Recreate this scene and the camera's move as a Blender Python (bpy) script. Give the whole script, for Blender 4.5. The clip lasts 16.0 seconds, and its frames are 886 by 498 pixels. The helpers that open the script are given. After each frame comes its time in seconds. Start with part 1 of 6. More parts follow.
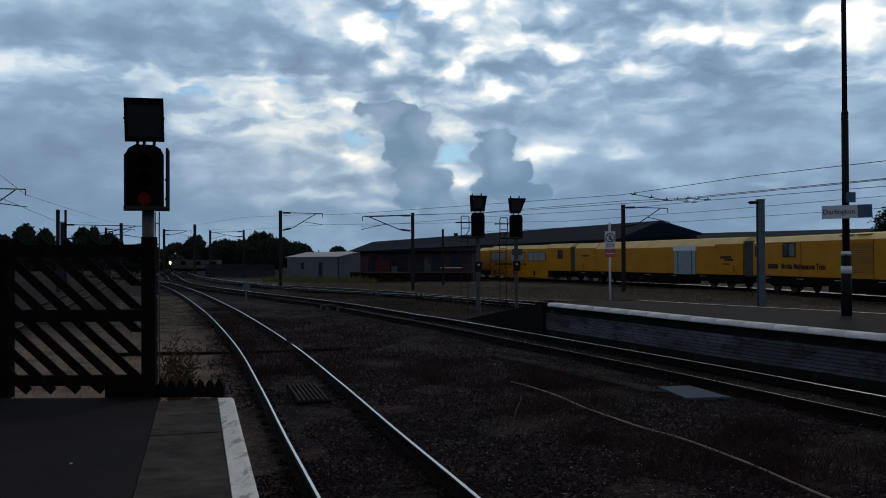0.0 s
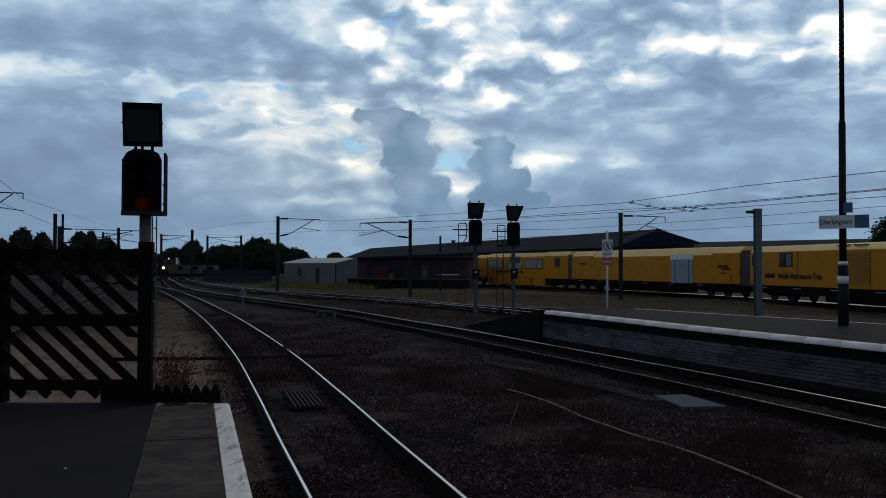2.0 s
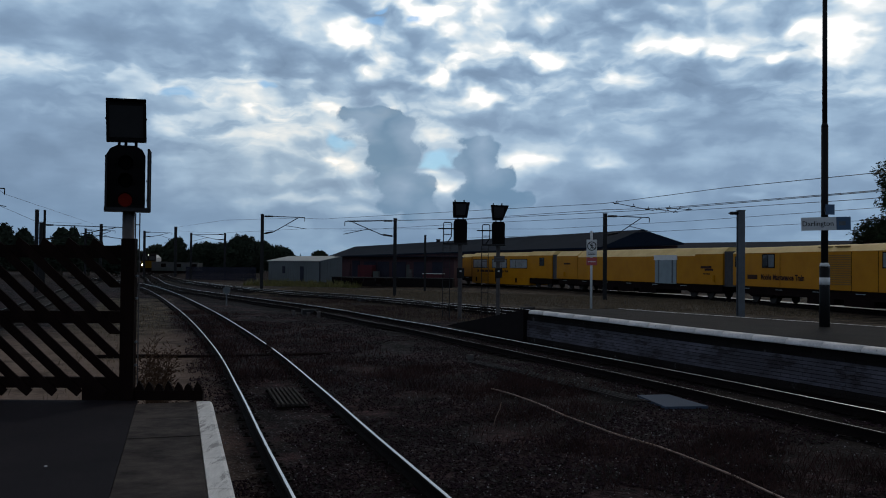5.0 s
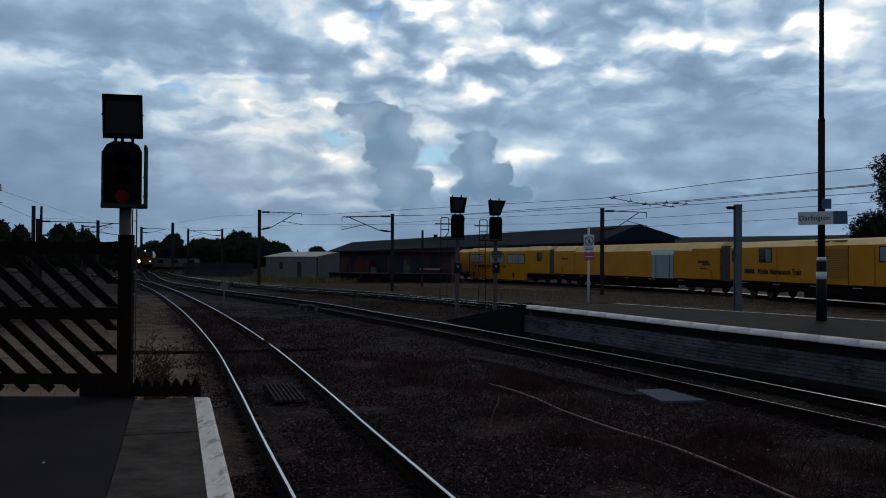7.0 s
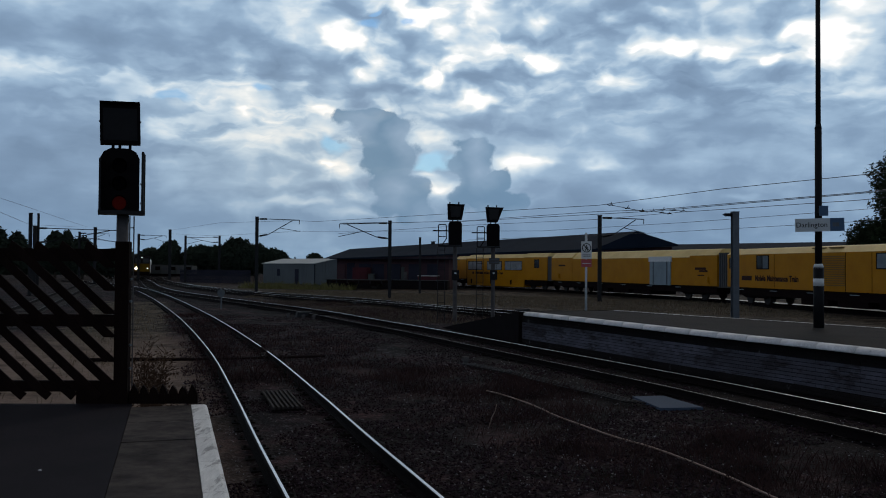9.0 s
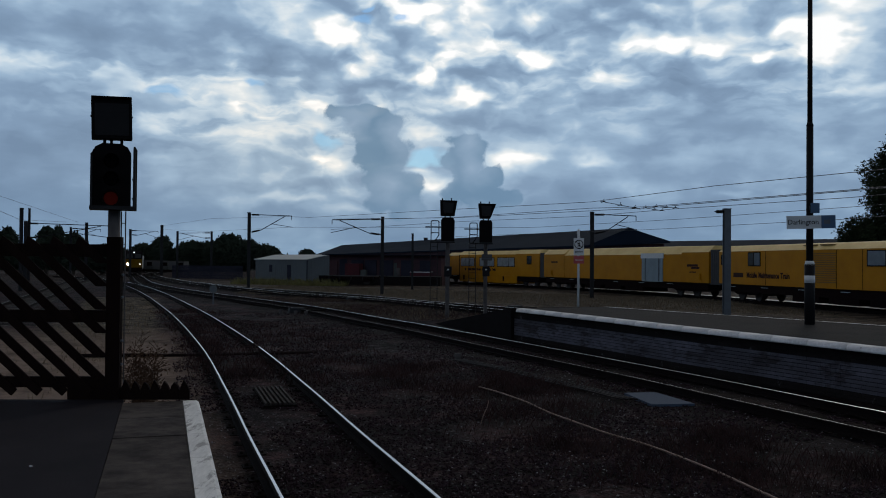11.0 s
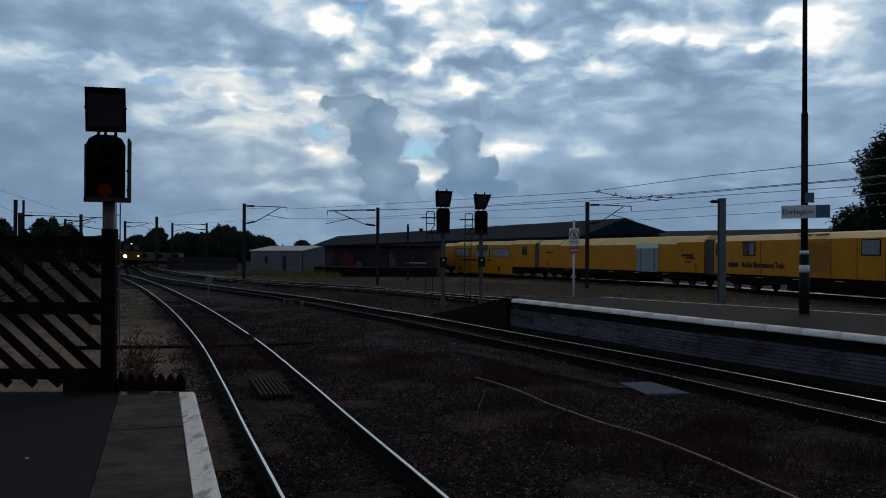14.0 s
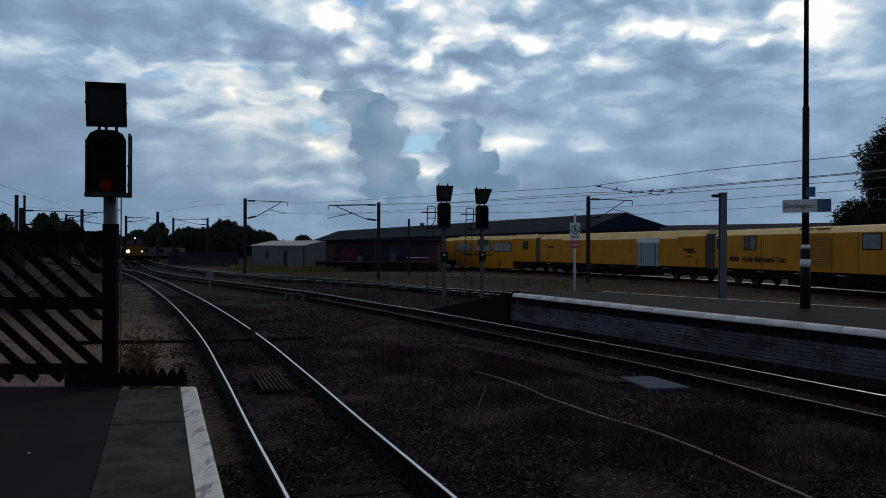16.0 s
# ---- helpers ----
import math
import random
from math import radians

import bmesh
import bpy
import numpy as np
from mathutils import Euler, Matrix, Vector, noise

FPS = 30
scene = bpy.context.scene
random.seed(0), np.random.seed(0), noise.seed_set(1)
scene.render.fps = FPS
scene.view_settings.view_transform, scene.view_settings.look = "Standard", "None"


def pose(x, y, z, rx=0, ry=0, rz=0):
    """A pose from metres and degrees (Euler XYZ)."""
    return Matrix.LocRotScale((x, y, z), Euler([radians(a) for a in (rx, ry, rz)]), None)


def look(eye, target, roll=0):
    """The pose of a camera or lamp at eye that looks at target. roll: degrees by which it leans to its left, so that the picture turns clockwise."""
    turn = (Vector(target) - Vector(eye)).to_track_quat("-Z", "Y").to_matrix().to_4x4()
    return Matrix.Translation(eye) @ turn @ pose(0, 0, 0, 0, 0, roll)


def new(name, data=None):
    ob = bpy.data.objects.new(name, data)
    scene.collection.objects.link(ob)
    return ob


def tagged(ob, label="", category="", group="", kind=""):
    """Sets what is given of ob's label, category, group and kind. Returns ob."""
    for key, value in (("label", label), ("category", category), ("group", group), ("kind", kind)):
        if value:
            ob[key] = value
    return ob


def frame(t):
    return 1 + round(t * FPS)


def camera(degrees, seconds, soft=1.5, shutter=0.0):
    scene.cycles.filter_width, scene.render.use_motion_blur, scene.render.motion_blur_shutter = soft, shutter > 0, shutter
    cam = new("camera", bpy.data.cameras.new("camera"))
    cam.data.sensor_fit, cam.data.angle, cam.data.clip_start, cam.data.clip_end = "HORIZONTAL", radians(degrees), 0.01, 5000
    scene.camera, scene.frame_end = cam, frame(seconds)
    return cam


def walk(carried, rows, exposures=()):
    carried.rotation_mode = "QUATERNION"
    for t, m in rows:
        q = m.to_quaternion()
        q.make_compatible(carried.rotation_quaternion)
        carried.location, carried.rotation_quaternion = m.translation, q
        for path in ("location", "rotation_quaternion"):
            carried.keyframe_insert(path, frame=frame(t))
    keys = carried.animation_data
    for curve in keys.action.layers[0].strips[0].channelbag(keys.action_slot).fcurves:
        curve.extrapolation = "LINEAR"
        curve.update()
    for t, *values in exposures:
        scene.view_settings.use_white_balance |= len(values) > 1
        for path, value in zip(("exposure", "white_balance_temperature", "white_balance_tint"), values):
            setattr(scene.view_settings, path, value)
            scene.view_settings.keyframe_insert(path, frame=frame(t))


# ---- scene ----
# ---- camera ----
# held at chest height by someone standing still on the platform
PATH = [  # seconds, turn, tilt, lean
    (0.0, 0.000, 0.630, 0.300), (0.5, 0.270, 0.770, 0.323), (1.0, 0.116, 0.807, 0.170), (1.5, 0.066, 0.921, -0.089), (2.0, -0.178, 1.093, -0.130),
    (2.5, -0.508, 1.118, -0.107), (3.0, -0.692, 1.162, -0.290), (3.5, -0.645, 1.202, -0.370), (4.0, -0.878, 1.170, -0.431), (6.5, -1.315, 0.771, -0.504),
    (7.0, -1.359, 0.720, -0.358), (7.5, -1.379, 0.885, -0.199), (8.0, -1.404, 1.023, -0.164), (8.5, -1.713, 1.108, -0.258), (9.0, -1.521, 1.173, -0.354),
    (11.5, -2.131, 0.866, -0.431), (12.0, -2.181, 0.837, -0.322), (12.5, -2.245, 0.846, -0.288), (13.0, -2.335, 0.705, -0.310), (13.5, -2.132, 0.537, -0.212),
    (14.0, -2.311, 0.322, -0.286), (14.5, -2.152, -0.056, -0.270), (15.0, -2.204, 0.030, -0.359), (15.5, -2.088, -0.116, -0.441), (16.0, -2.249, -0.033, -0.220)]
EYE = (0.0, 0.0, 2.33)
cam = camera(54.0, 16.0, soft=1.0)
walk(cam, [(t, pose(*EYE, 90 + p, r, w)) for t, w, p, r in PATH],
     exposures=[(0.0, 0.0), (9.0, 0.0), (12.5, -0.08), (16.0, -0.06)])

# ---- sky and sun ----
SUN_AZ, SUN_EL = radians(27), radians(34)


def sky_world():
    w = bpy.data.worlds.new("sky")
    scene.world = w
    w.use_nodes = True
    nt = w.node_tree
    nt.nodes.clear()
    N, L = nt.nodes.new, nt.links.new

    def put(sock, v):
        if isinstance(v, bpy.types.NodeSocket):
            L(v, sock)
        else:
            sock.default_value = v

    def math_(op, a, b=0.0, c=0.0, clamp=False):
        n = N("ShaderNodeMath")
        n.operation, n.use_clamp = op, clamp
        for i, v in enumerate((a, b, c)):
            put(n.inputs[i], v)
        return n.outputs[0]

    def vec(op, a, b=(0, 0, 0), c=(0, 0, 0), out=0):
        n = N("ShaderNodeVectorMath")
        n.operation = op
        put(n.inputs[0], a), put(n.inputs[1], b), put(n.inputs[2], c)
        return n.outputs[out]

    def mix(f, a, b):
        n = N("ShaderNodeMix")
        n.data_type = "RGBA"
        put(n.inputs[0], f), put(n.inputs[6], a), put(n.inputs[7], b)
        return n.outputs[2]

    def fbm(v, scale, detail, rough, out=0, lac=2.0):
        n = N("ShaderNodeTexNoise")
        put(n.inputs["Vector"], v)
        n.inputs["Scale"].default_value, n.inputs["Detail"].default_value = scale, detail
        n.inputs["Roughness"].default_value, n.inputs["Lacunarity"].default_value = rough, lac
        return n.outputs[out]

    way = N("ShaderNodeTexCoord").outputs["Generated"]
    sep = N("ShaderNodeSeparateXYZ")
    L(way, sep.inputs[0])
    x, y, z = sep.outputs
    az = math_("ARCTAN2", x, y)
    el = math_("ARCSINE", z)
    comb = N("ShaderNodeCombineXYZ")
    L(az, comb.inputs[0]), L(el, comb.inputs[1])
    ang = comb.outputs[0]
    # ragged edges
    stretched = vec("MULTIPLY", ang, (1.0, 1.5, 1.0))
    wob = vec("SUBTRACT", fbm(stretched, 17, 3, 0.5, 1), (0.5, 0.5, 0.5))
    wrag = vec("MULTIPLY_ADD", wob, (0.07, 0.045, 0.0), ang)

    def billow(v, scale, smooth=0.6):
        """Rounded heaps: 0 in their middle, about 0.6 between them."""
        n = N("ShaderNodeTexVoronoi")
        n.feature, n.voronoi_dimensions = "SMOOTH_F1", "2D"
        put(n.inputs["Vector"], v)
        n.inputs["Scale"].default_value, n.inputs["Smoothness"].default_value = scale, smooth
        return n.outputs["Distance"]

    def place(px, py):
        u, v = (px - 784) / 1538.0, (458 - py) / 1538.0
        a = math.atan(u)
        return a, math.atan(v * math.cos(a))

    mild = vec("MULTIPLY_ADD", wob, (0.022, 0.02, 0.0), ang)

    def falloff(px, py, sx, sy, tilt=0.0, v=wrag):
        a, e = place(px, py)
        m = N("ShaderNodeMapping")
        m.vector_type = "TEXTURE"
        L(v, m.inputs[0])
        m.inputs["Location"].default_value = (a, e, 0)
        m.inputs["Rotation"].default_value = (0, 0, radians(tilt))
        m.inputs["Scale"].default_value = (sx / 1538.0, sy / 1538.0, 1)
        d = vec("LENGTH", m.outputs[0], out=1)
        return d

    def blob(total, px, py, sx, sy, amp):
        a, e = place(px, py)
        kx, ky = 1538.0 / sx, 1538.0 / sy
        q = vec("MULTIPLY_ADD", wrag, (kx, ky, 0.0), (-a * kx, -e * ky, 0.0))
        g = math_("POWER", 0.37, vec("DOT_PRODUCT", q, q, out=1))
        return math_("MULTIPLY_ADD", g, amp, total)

    # layered cloud deck seen in perspective
    zz = math_("ADD", math_("MAXIMUM", z, 0.0), 0.22)
    comb2 = N("ShaderNodeCombineXYZ")
    L(math_("DIVIDE", x, zz), comb2.inputs[0]), L(math_("DIVIDE", y, zz), comb2.inputs[1])
    deckv = comb2.outputs[0]
    n1 = fbm(deckv, 2.0, 4, 0.46)
    n2 = fbm(vec("ADD", deckv, (7.3, 2.1, 0)), 5.6, 4, 0.47)
    n3 = fbm(vec("MULTIPLY", ang, (1.0, 2.3, 1.0)), 8.0, 5, 0.50)
    high = N("ShaderNodeMapRange")
    high.interpolation_type, high.clamp = "SMOOTHSTEP", True
    L(el, high.inputs[0])
    for i, q in enumerate((0.07, 0.24, 0.3, 1.9)):
        high.inputs[i + 1].default_value = q
    n4 = fbm(vec("MULTIPLY", wrag, (1.0, 1.5, 1.0)), 15.0, 4, 0.50)
    puffs = N("ShaderNodeMapRange")
    puffs.interpolation_type, puffs.clamp = "SMOOTHSTEP", True
    L(n4, puffs.inputs[0])
    for i, q in enumerate((0.40, 0.64, -0.20, 0.26)):
        puffs.inputs[i + 1].default_value = q
    b = math_("MULTIPLY", math_("SUBTRACT", n1, 0.5), 0.55)
    b = math_("MULTIPLY_ADD", math_("MULTIPLY", math_("SUBTRACT", n2, 0.5), high.outputs[0]), 0.55, b)
    broken = 0.22  # where the deck breaks into puffs
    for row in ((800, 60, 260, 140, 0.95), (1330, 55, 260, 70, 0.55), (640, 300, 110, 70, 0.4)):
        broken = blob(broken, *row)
    b = math_("MULTIPLY_ADD", math_("MULTIPLY", puffs.outputs[0], math_("MINIMUM", broken, 1.1)), 0.85, b)
    b = math_("MULTIPLY_ADD", math_("SUBTRACT", n3, 0.5), 0.70, b)
    heaps = math_("SUBTRACT", 0.36, billow(vec("MULTIPLY", wrag, (1.0, 1.9, 1.0)), 23.0))
    b = math_("MULTIPLY_ADD", math_("MULTIPLY", heaps, math_("MINIMUM", broken, 1.0)), 0.80, b)

    # long streaks lit along their edges
    n5 = fbm(vec("MULTIPLY", wrag, (1.0, 3.4, 1.0)), 13.0, 4, 0.5)
    streak = N("ShaderNodeMapRange")
    streak.interpolation_type, streak.clamp = "SMOOTHSTEP", True
    L(n5, streak.inputs[0])
    for i, q in enumerate((0.40, 0.60, -0.16, 0.20)):
        streak.inputs[i + 1].default_value = q
    torn = 0.15
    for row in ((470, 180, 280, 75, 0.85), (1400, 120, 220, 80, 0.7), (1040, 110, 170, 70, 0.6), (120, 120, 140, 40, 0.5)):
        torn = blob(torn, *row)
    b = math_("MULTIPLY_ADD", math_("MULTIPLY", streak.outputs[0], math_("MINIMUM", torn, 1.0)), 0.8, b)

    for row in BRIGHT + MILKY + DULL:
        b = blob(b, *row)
    b = math_("ADD", b, 0.475)
    ramp = N("ShaderNodeValToRGB")
    L(b, ramp.inputs[0])
    cr = ramp.color_ramp
    stops = [(0.0, (0.185, 0.275, 0.405)), (0.28, (0.236, 0.346, 0.497)), (0.5, (0.335, 0.473, 0.635)),
             (0.70, (0.540, 0.670, 0.790)), (0.88, (0.79, 0.852, 0.885)), (1.0, (1.03, 1.035, 1.035))]
    cr.elements[0].position, cr.elements[0].color = stops[0][0], (*stops[0][1], 1)
    cr.elements[1].position, cr.elements[1].color = stops[-1][0], (*stops[-1][1], 1)
    for p, c in stops[1:-1]:
        e = cr.elements.new(p)
        e.color = (*c, 1)
    cloud = ramp.outputs[0]
    # clear blue gaps
    sky = N("ShaderNodeTexSky")
    sky.sky_type, sky.sun_disc = "NISHITA", False
    sky.sun_elevation, sky.sun_rotation = SUN_EL, SUN_AZ
    blue = vec("MULTIPLY", sky.outputs[0], (0.045, 0.075, 0.10))
    gap = 0.0
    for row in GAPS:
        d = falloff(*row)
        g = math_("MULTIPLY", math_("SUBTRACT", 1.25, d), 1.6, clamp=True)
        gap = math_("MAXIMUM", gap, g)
    cloud = mix(math_("MULTIPLY", gap, 0.65), cloud, blue)
    # two grey cumulus towers
    body = 0.0
    puff = math_("MULTIPLY_ADD", billow(mild, 40, 0.2), 0.75, -0.29)
    puff = math_("ADD", puff, math_("MULTIPLY_ADD", fbm(ang, 62, 4, 0.6), 0.7, -0.35))
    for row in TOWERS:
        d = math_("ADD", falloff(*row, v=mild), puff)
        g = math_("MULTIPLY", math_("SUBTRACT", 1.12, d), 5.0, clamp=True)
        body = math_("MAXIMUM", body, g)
    shade = mix(math_("MULTIPLY", billow(wrag, 22, 0.4), 1.5, clamp=True), (0.285, 0.405, 0.56, 1), (0.15, 0.262, 0.40, 1))
    cloud = mix(math_("MULTIPLY", body, 0.90), cloud, shade)
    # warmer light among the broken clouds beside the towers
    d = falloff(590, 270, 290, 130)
    warm = math_("POWER", 0.37, math_("MULTIPLY", d, d))
    cloud = mix(math_("MULTIPLY", warm, 0.7), cloud, vec("MULTIPLY", cloud, (1.13, 1.03, 0.93)))
    # haze towards the horizon, dull below it
    low = math_("SUBTRACT", 1.0, math_("MULTIPLY", z, 11.0), clamp=True)
    cloud = mix(math_("MULTIPLY", low, 0.65), cloud, (0.158, 0.262, 0.40, 1))
    # the deck is thickest and darkest overhead
    thick = N("ShaderNodeMapRange")
    thick.interpolation_type, thick.clamp = "SMOOTHSTEP", True
    L(z, thick.inputs[0])
    for i, q in enumerate((0.48, 0.85, 1.0, 0.12)):
        thick.inputs[i + 1].default_value = q
    grey = N("ShaderNodeMapRange")
    grey.clamp = True
    L(z, grey.inputs[0])
    for i, q in enumerate((0.34, 0.65, 0.0, 0.9)):
        grey.inputs[i + 1].default_value = q
    cloud = mix(grey.outputs[0], cloud, (0.50, 0.47, 0.46, 1))
    # and duller on the side away from the sun
    away = N("ShaderNodeMapRange")
    away.interpolation_type, away.clamp = "SMOOTHSTEP", True
    L(y, away.inputs[0])
    for i, q in enumerate((-0.6, 0.5, 0.80, 1.0)):
        away.inputs[i + 1].default_value = q
    bg = N("ShaderNodeBackground")
    L(cloud, bg.inputs[0])
    L(math_("MULTIPLY", thick.outputs[0], away.outputs[0]), bg.inputs[1])
    out = N("ShaderNodeOutputWorld")
    L(bg.outputs[0], out.inputs[0])


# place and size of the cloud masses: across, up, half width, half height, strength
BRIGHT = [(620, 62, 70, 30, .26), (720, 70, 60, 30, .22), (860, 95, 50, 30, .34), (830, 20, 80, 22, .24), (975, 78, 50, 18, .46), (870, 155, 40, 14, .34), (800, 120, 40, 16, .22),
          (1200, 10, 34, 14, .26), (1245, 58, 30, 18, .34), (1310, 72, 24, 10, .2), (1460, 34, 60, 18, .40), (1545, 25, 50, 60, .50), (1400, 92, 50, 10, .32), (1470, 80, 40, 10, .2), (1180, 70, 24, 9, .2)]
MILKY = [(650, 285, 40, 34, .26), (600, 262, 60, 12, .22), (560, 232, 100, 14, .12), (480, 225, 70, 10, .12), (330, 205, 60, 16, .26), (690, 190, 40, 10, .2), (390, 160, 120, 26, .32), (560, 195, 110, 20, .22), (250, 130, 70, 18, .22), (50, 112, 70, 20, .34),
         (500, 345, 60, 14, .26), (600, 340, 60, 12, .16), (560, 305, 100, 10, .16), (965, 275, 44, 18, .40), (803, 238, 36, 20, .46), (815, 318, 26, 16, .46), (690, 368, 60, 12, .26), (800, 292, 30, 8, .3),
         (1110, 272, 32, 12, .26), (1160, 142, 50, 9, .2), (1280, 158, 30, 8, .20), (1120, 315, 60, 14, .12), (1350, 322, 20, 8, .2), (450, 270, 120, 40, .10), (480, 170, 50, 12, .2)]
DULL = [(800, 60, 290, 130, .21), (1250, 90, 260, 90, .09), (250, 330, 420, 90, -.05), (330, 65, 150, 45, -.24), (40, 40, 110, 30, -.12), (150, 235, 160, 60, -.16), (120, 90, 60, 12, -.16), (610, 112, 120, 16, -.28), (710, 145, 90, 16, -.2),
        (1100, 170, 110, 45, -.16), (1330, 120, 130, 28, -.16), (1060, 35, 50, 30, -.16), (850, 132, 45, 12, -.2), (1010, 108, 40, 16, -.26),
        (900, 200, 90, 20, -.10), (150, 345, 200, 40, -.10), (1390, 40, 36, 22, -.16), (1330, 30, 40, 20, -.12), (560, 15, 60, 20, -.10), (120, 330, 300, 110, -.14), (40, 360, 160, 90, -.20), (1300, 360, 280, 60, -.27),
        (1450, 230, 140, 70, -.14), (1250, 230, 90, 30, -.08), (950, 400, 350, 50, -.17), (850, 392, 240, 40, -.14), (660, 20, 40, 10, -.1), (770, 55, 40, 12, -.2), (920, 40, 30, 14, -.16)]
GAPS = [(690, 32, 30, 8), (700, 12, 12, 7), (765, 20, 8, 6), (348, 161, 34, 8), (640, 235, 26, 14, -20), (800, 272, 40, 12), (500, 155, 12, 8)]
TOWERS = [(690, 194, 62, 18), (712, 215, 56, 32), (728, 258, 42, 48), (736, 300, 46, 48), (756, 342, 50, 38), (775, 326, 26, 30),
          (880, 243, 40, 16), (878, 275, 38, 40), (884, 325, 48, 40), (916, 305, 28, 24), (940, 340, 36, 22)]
sky_world()

sun = new("sun", bpy.data.lights.new("sun", "SUN"))
sun.data.energy, sun.data.angle, sun.data.color = 0.5, radians(12), (1.0, 0.95, 0.87)
sun.matrix_basis = look((0, 0, 60), (-math.sin(SUN_AZ) * math.cos(SUN_EL) * 50, -math.cos(SUN_AZ) * math.cos(SUN_EL) * 50, 60 - 50 * math.sin(SUN_EL)))

# ---- materials ----


def material(name, base, rough=0.7, metal=0.0, tint=None, amount=0.5, scale=3.0, fine=40.0, fine_amount=0.25, bump=0.15,
             glow=0.0, per_piece=0.0, per_island=0.0, wear=None, wear_cover=0.5, wear_scale=6.0, stretch=(1, 1, 1), spec=0.5, world=False):
    """base and tint are mixed by broad stains, darkened by fine grain; wear: a second colour in ragged patches."""
    m = bpy.data.materials.new(name)
    m.use_nodes = True
    nt = m.node_tree
    N, L = nt.nodes.new, nt.links.new
    bsdf = nt.nodes["Principled BSDF"]
    geo = N("ShaderNodeNewGeometry").outputs["Position"] if world else N("ShaderNodeTexCoord").outputs["Object"]
    mp = N("ShaderNodeMapping")
    mp.inputs["Scale"].default_value = stretch
    L(geo, mp.inputs[0])
    v = mp.outputs[0]

    def fbm(s, d=6, r=0.6):
        n = N("ShaderNodeTexNoise")
        L(v, n.inputs["Vector"])
        n.inputs["Scale"].default_value, n.inputs["Detail"].default_value, n.inputs["Roughness"].default_value = s, d, r
        return n.outputs[0]

    def mix(f, a, b, kind="MIX"):
        n = N("ShaderNodeMix")
        n.data_type, n.blend_type = "RGBA", kind
        for i, q in ((0, f), (6, a), (7, b)):
            if isinstance(q, bpy.types.NodeSocket):
                L(q, n.inputs[i])
            else:
                n.inputs[i].default_value = q
        return n.outputs[2]

    def rng(f, lo, hi, a=0.0, b=1.0):
        n = N("ShaderNodeMapRange")
        n.clamp = True
        L(f, n.inputs[0])
        for i, q in enumerate((lo, hi, a, b)):
            n.inputs[i + 1].default_value = q
        return n.outputs[0]

    tint = tint or tuple(c * 0.6 for c in base)
    col = mix(rng(fbm(scale), 0.35, 0.68, 0.0, amount), (*base, 1), (*tint, 1))
    grain = fbm(fine, 4, 0.65)
    col = mix(rng(grain, 0.3, 0.7, fine_amount, 0.0), col, tuple(c * 0.35 for c in base) + (1,))
    if wear:
        col = mix(rng(fbm(wear_scale, 8, 0.7), wear_cover - 0.04, wear_cover + 0.04), col, (*wear, 1))
    if per_island:
        isl = N("ShaderNodeNewGeometry").outputs["Random Per Island"]
        col = mix(rng(isl, 0, 1, 0, per_island), col, tuple(c * 0.25 for c in base) + (1,))
    if per_piece:
        info = N("ShaderNodeObjectInfo").outputs["Random"]
        col = mix(rng(info, 0, 1, 0, per_piece), col, tuple(c * 0.3 for c in base) + (1,))
    L(col, bsdf.inputs["Base Color"])
    L(rng(grain, 0.2, 0.8, max(rough - 0.12, 0.03), min(rough + 0.12, 1.0)), bsdf.inputs["Roughness"])
    bsdf.inputs["Metallic"].default_value = metal
    bsdf.inputs["Specular IOR Level"].default_value = spec
    if glow:
        bsdf.inputs["Emission Color"].default_value = (*base, 1)
        bsdf.inputs["Emission Strength"].default_value = glow
    if bump:
        bm_ = N("ShaderNodeBump")
        bm_.inputs["Strength"].default_value, bm_.inputs["Distance"].default_value = bump, 0.02
        L(grain, bm_.inputs["Height"])
        L(bm_.outputs[0], bsdf.inputs["Normal"])
    return m


